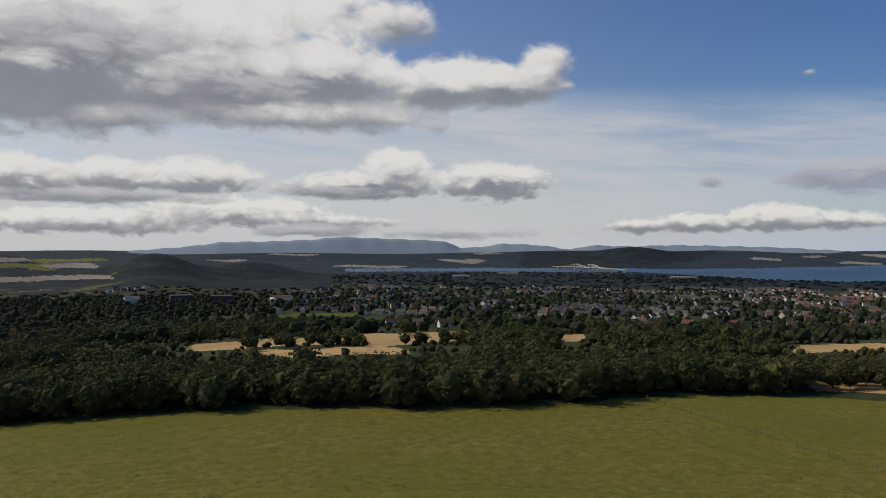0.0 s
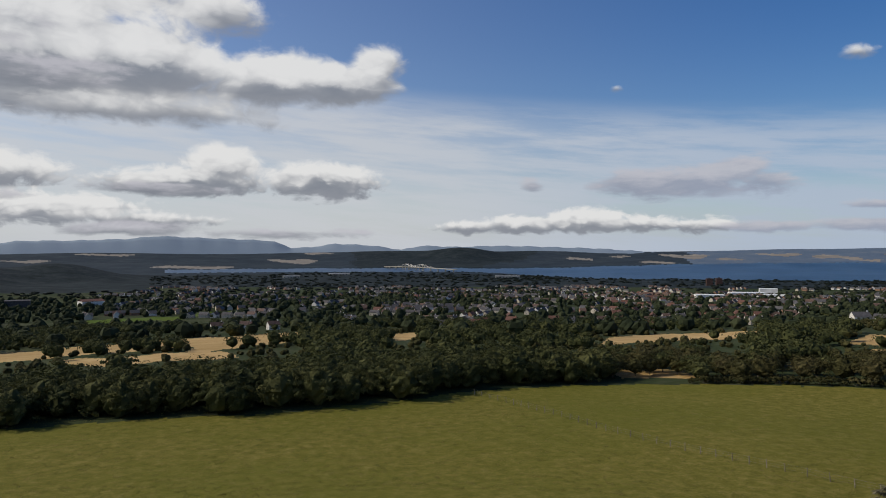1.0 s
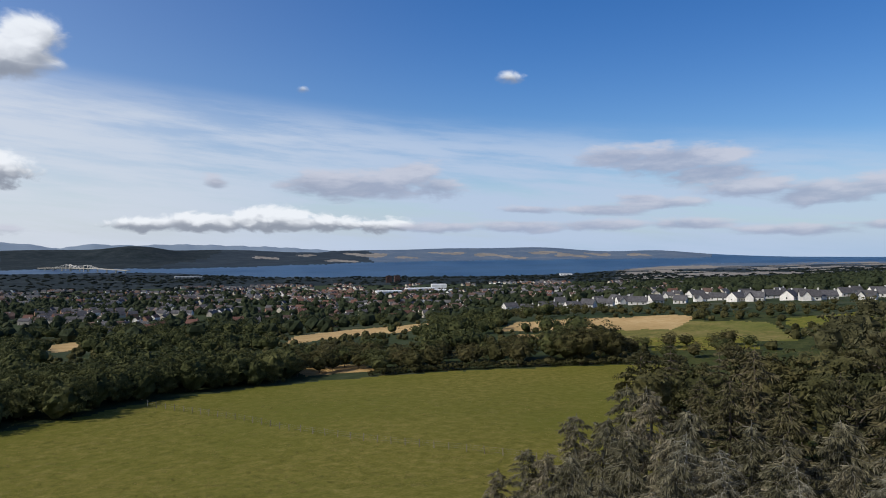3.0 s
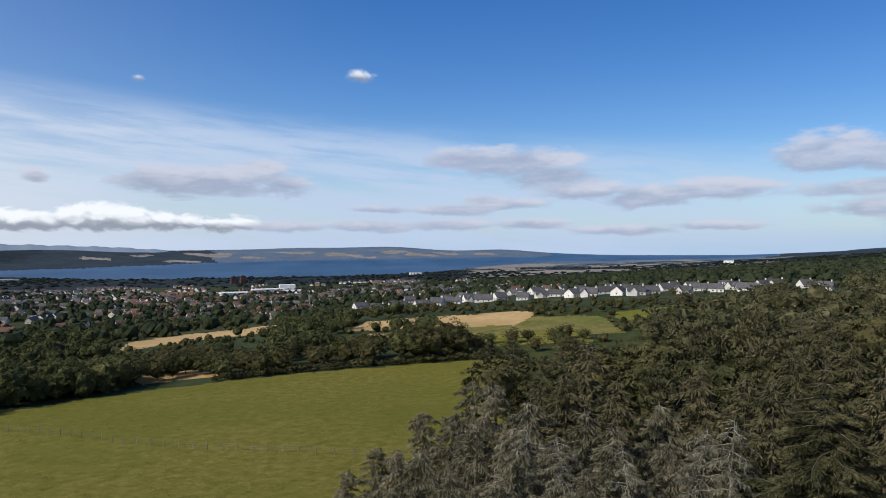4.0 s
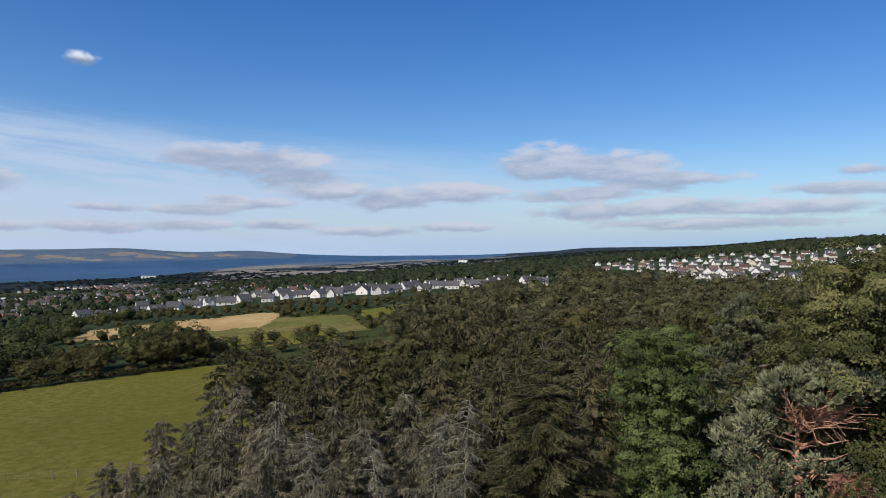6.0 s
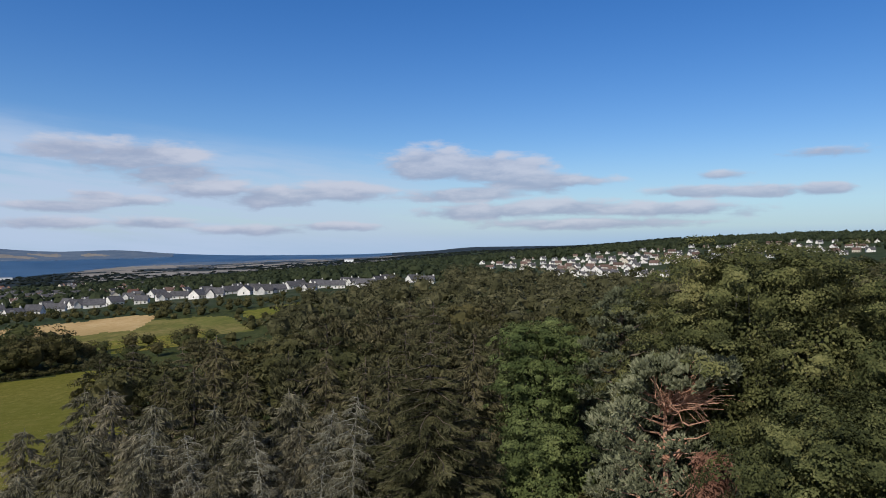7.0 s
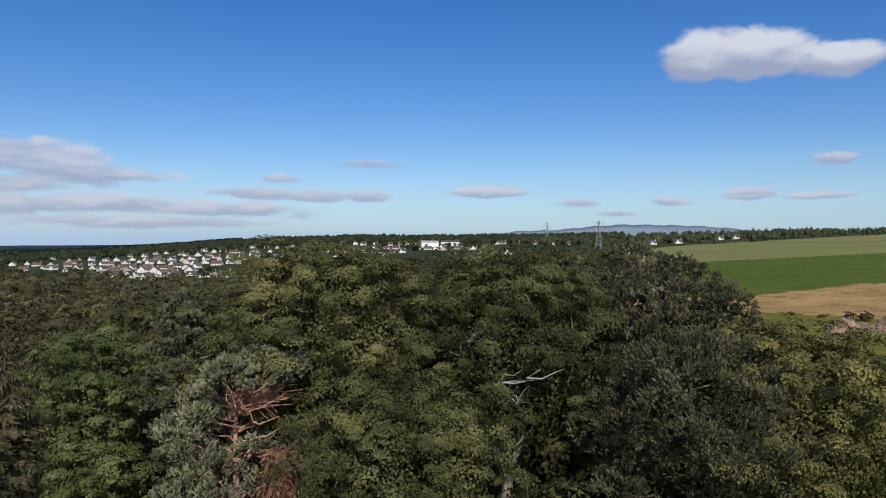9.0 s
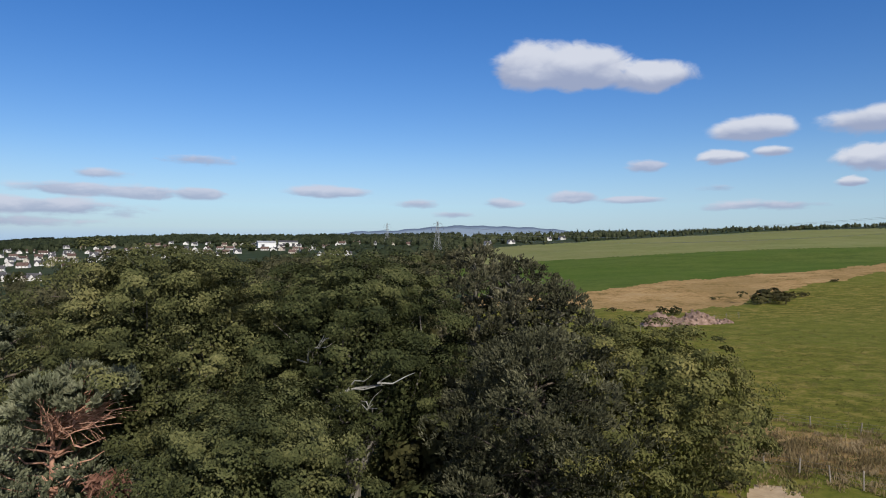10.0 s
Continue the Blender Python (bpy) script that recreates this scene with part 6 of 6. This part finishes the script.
def tower_block(az, el):
    ob = tagged(new("tower_block"), "red-brown brick tower block above the town", "building")
    bm = bmesh.new()
    box(bm, -13, 13, -8, 8, -3, 26)
    part("wall", bm, ob, P_tower)
    bm = bmesh.new()
    box(bm, -13.3, 13.3, -8.3, 8.3, 26, 26.6)
    box(bm, -4, 4, -4, 4, 26.6, 29.5)
    part("roof", bm, ob, R_slate)
    for i in range(6):
        for k in range(7):
            bm = bmesh.new()
            box(bm, -11.5 + 4 * i, -9.2 + 4 * i, -8.07, -7.9, 1.5 + 3.5 * k, 3.2 + 3.5 * k)
            part("window", bm, ob, G_glass)
    ob.matrix_basis = Matrix.Translation(spot(az, seen_at(az, el))) @ pose(0, 0, 0, 0, 0, -az + 10) @ Matrix.Diagonal((0.62, 0.62, 0.75, 1))


tower_block(34.6, -2.75)
tower_block(35.3, -2.72)


# ---- the bridge over the firth ----
def bridge():
    ob = tagged(new("bridge"), "long pale cable-stayed bridge over the firth", "bridge")
    p0, p1 = spot(9.0, 3350), spot(14.8, 3000)
    n = 30
    top = [p0.lerp(p1, i / n) for i in range(n + 1)]
    for i, p in enumerate(top):
        t = i / n
        p.z = EYE_Z - math.hypot(p.x, p.y) * math.tan(radians(1.46 + 0.30 * t * t + 0.05 * (1 - t))) + 6
    side = (p1 - p0).cross(Vector((0, 0, 1))).normalized() * 9
    V, F = [], []
    for p in top:
        V += [p - side, p + side, p + side - Vector((0, 0, 2.6)), p - side - Vector((0, 0, 2.6))]
    for i in range(n):
        for k in range(4):
            F.append((4 * i + k, 4 * i + (k + 1) % 4, 4 * i + 4 + (k + 1) % 4, 4 * i + 4 + k))
    part("deck", mesh_np("deck", [tuple(v) for v in V], F, W_cream), ob)
    for i in range(2, n, 3):
        p = top[i]
        base = float(land(*polar(p.x, p.y)))
        part("pier", mesh_np("pier", *tube([(p.x, p.y, base - 4), (p.x, p.y, p.z - 3)], [3.0, 2.4], 6), W_cream), ob)
    for i in (10, 16):
        p = top[i]
        for s in (-1, 1):
            q = p + side * s
            tw = part("pylon_leg", mesh_np("pylon_leg", *tube([tuple(q - Vector((0, 0, 25))), tuple(q + Vector((0, 0, 14)))], [1.7, 1.1], 6), W_cream), ob)
            for k in (-5, -3, 3, 5):
                e = top[i + k] + side * s if 0 <= i + k <= n else q
                part("stay_cable", mesh_np("stay_cable", *tube([tuple(q + Vector((0, 0, 13))), tuple(e)], [0.3, 0.3], 4), P_metal), ob)


bridge()


# ---- pylons and their lines ----
def pylon(az, r, H):
    """Lattice tower: four legs, bracing, three pairs of arms."""
    ob = tagged(new("power_pylon"), "grey steel lattice power pylon", "pylon", "power pylons")
    w = lambda z: 2.8 * (1 - z / H) ** 1.3 + 0.35
    for sx in (-1, 1):
        for sy in (-1, 1):
            zs = np.linspace(-1, H, 8)
            part("leg", mesh_np("leg", *tube([(sx * w(max(z, 0)), sy * w(max(z, 0)), z) for z in zs], [0.14] * 8, 4), P_metal), ob)
    zs = np.linspace(0, H * 0.97, 9)
    for f in range(4):
        bits = []
        for a, b in zip(zs[:-1], zs[1:]):
            c = [(-1, -1), (1, -1), (1, 1), (-1, 1)]
            p, q = c[f], c[(f + 1) % 4]
            bits.append(tube([(p[0] * w(a), p[1] * w(a), a), (q[0] * w(b), q[1] * w(b), b)], [0.08, 0.08], 3))
            bits.append(tube([(q[0] * w(a), q[1] * w(a), a), (p[0] * w(b), p[1] * w(b), b)], [0.08, 0.08], 3))
        tagged(part("lattice", mesh_np("lattice", *merge(bits), P_metal), ob), kind="stuff")
    for k, z in enumerate((H * 0.68, H * 0.80, H * 0.92)):
        L = (4.6, 5.4, 3.9)[k]
        for s in (-1, 1):
            part("crossarm", mesh_np("crossarm", *tube([(0, 0, z + 0.9), (s * L, 0, z)], [0.16, 0.08], 4), P_metal), ob)
            part("insulator", mesh_np("insulator", *tube([(s * L, 0, z), (s * L, 0, z - 1.6)], [0.1, 0.1], 5), G_glass), ob)
    p = spot(az, r)
    ob.matrix_basis = Matrix.Translation(p) @ pose(0, 0, 0, 0, 0, -az - 25)
    return p + Vector((0, 0, H * 0.8)), p + Vector((0, 0, H * 0.68)), p + Vector((0, 0, H * 0.92))


towers = [pylon(124.5, 900, 28), pylon(128.6, 560, 28), pylon(176, 330, 28)]
for a, b in zip(towers[:-1], towers[1:]):
    for p, q in zip(a, b):
        for s in (-4.5, 4.5):
            side = (q - p).cross(Vector((0, 0, 1))).normalized() * s
            pts = [tuple(p.lerp(q, t) + side - Vector((0, 0, 9 * 4 * t * (1 - t) + 1.6))) for t in np.linspace(0, 1, 17)]
            tagged(new("power_cable", mesh_np("power_cable", *tube(pts, [0.035] * 17, 4), P_metal)), "thin power cable sagging between pylons", "cable", "power cables")


# ---- fences, heap, shrubs ----
def fence(label, pts, step, h=1.25, wires=3):
    ob = tagged(new("fence"), label, "fence")
    line = []
    for (a0, r0), (a1, r1) in zip(pts[:-1], pts[1:]):
        p, q = spot(a0, r0), spot(a1, r1)
        n = max(2, int((q - p).length / step))
        line += [p.lerp(q, i / n) for i in range(n)]
    line = [on_land(p.x, p.y) for p in line]
    rg = random.Random(len(line))
    post = mesh_np("post", *tube([(0, 0, -0.4), (0, 0, h - 0.02), (0, 0, h)], [0.07, 0.065, 0.045], 6), P_wood)
    for p in line:
        o = part("post", post, ob)
        o.matrix_basis = Matrix.Translation(p) @ pose(0, 0, 0, rg.gauss(0, 2.5), rg.gauss(0, 2.5), rg.uniform(0, 90)) @ Matrix.Diagonal((1, 1, rg.uniform(0.92, 1.1), 1))
    for k in range(wires):
        z = h * (0.35 + 0.28 * k)
        part("wire", mesh_np("wire", *tube([tuple(p + Vector((0, 0, z))) for p in line], [0.008] * len(line), 3), P_metal), ob)


fence("post-and-wire fence across the pasture", [(16.4, 166), (19, 156), (23.5, 142), (27, 131), (33, 120), (40, 113), (46, 108), (51, 103)], 2.6)
fence("post-and-wire fence beside the track", [(150.5, 62), (155, 59.5), (161, 56), (169, 53)], 2.15)
fence("post-and-wire fence along the far field's edge", [(148.5, 78), (153, 76), (159, 73), (168, 70)], 3.2, 1.1)
fence("post-and-wire fence beside the rubble heap", [(143, 146), (146, 150), (150, 164), (152.5, 172)], 3.0, 1.3)


def rubble(az, r):
    ob = tagged(new("rubble_heap"), "long heap of pinkish rubble and earth in the field", "heap")
    rg = np.random.default_rng(5)
    bm = bmesh.new()
    bmesh.ops.create_grid(bm, x_segments=44, y_segments=18, size=1)
    for v in bm.verts:
        x, y = v.co.x, v.co.y
        h = max(0, 1 - x * x) ** 0.35 * max(0, 1 - y * y) ** 0.9 * (1.7 + 0.7 * math.sin(x * 7) + 0.5 * math.sin(x * 17 + y * 5) + 0.35 * noise.noise(Vector((x * 9, y * 5, 1))))
        v.co = (x * 9.5, y * 3.0, h * 1.15 - 0.25)
    part("mound", bm, ob, P_rubble)
    bm = bmesh.new()
    bmesh.ops.create_icosphere(bm, subdivisions=1, radius=1)
    for v in bm.verts:
        v.co *= 1 + noise.noise(v.co * 2) * 0.5
    me = bpy.data.meshes.new("boulder")
    bm.to_mesh(me)
    me.materials.append(P_rubble)
    for i in range(90):
        x, y = rg.uniform(-0.95, 0.95), rg.uniform(-0.8, 0.8)
        h = max(0, 1 - x * x) ** 0.35 * max(0, 1 - y * y) ** 0.9 * (1.7 + 0.7 * math.sin(x * 7) + 0.5 * math.sin(x * 17 + y * 5))
        o = part("boulder", me, ob)
        s = rg.uniform(0.15, 0.5)
        o.matrix_basis = Matrix.LocRotScale((x * 9.5, y * 3.0, h * 1.15 - 0.2), Euler(rg.uniform(0, 6, 3)), (s, s * rg.uniform(0.7, 1.2), s * 0.8))
    ob.matrix_basis = Matrix.Translation(spot(az, r)) @ pose(0, 0, 0, 0, 0, -az + 14)


rubble(148.0, 158)
gorse = [stock(bush("shrub", "dark thorny shrub on the dry grass strip", 301 + i, 3.6, 3.0, 1500, 0.2, L_dark, "shrubs on the dry strip")) for i in range(2)]
for az, r, s in [(153.2, 205, 1.1), (153.9, 208, 1.2), (154.5, 206, 0.95), (155.3, 214, 0.7), (156.0, 222, 0.5), (154.9, 203, 0.8), (146.3, 178, 0.6), (147.0, 180, 0.7), (158.2, 260, 0.4),
                 (142.5, 190, 0.4), (144.6, 186, 0.35), (155.6, 660, 1.1), (156.0, 690, 1.2), (156.4, 720, 1.3), (153.5, 232, 0.4), (150, 215, 0.35)]:
    plant(gorse[int(az * 10) % 2], az, r, az * 53 % 360, s)


# tussocks of long grass along the track
def tussocks(name, label, places, mat, blades, h):
    rg = np.random.default_rng(9)
    at, way = [], []
    for az, r in places:
        p = spot(az, r)
        n = blades
        q = np.array(p) + rg.normal(0, 0.28, (n, 3)) * np.array([1, 1, 0])
        at.append(q), way.append(np.array([0, 0, 1.0]) + rg.normal(0, 0.45, (n, 3)))
    V, F = spikes(rg, np.concatenate(at), np.concatenate(way), h, 0.035)
    tagged(new(name, mesh_np(name, V, F, mat)), label, "grass", kind="stuff")


rg = np.random.default_rng(12)
L_dry = foliage("dry_grass_blades", (0.15, 0.12, 0.045), (0.26, 0.20, 0.085), (0.42, 0.33, 0.17), 0.3, 0.3)
L_blade = foliage("green_grass_blades", (0.10, 0.11, 0.025), (0.17, 0.17, 0.042), (0.29, 0.25, 0.085), 0.35, 0.3)
tussocks("dry_grass", "tan tussocks of long dry grass along the track", [(a, r) for a, r in zip(rg.uniform(149, 170, 900), rg.normal(65, 4.5, 900))], L_dry, 22, 0.42)
tussocks("grass_tufts", "green tufts of uneven grazed grass", [(a, r) for a, r in zip(rg.uniform(146, 166, 2600), 60 + 90 * rg.random(2600) ** 1.5)], L_blade, 12, 0.17)
tussocks("pasture_tufts", "uneven tufts of grazed pasture grass", [(a, r) for a, r in zip(rg.uniform(-34, 56, 5200), 92 + 70 * rg.random(5200) ** 1.3)], L_blade, 8, 0.17)
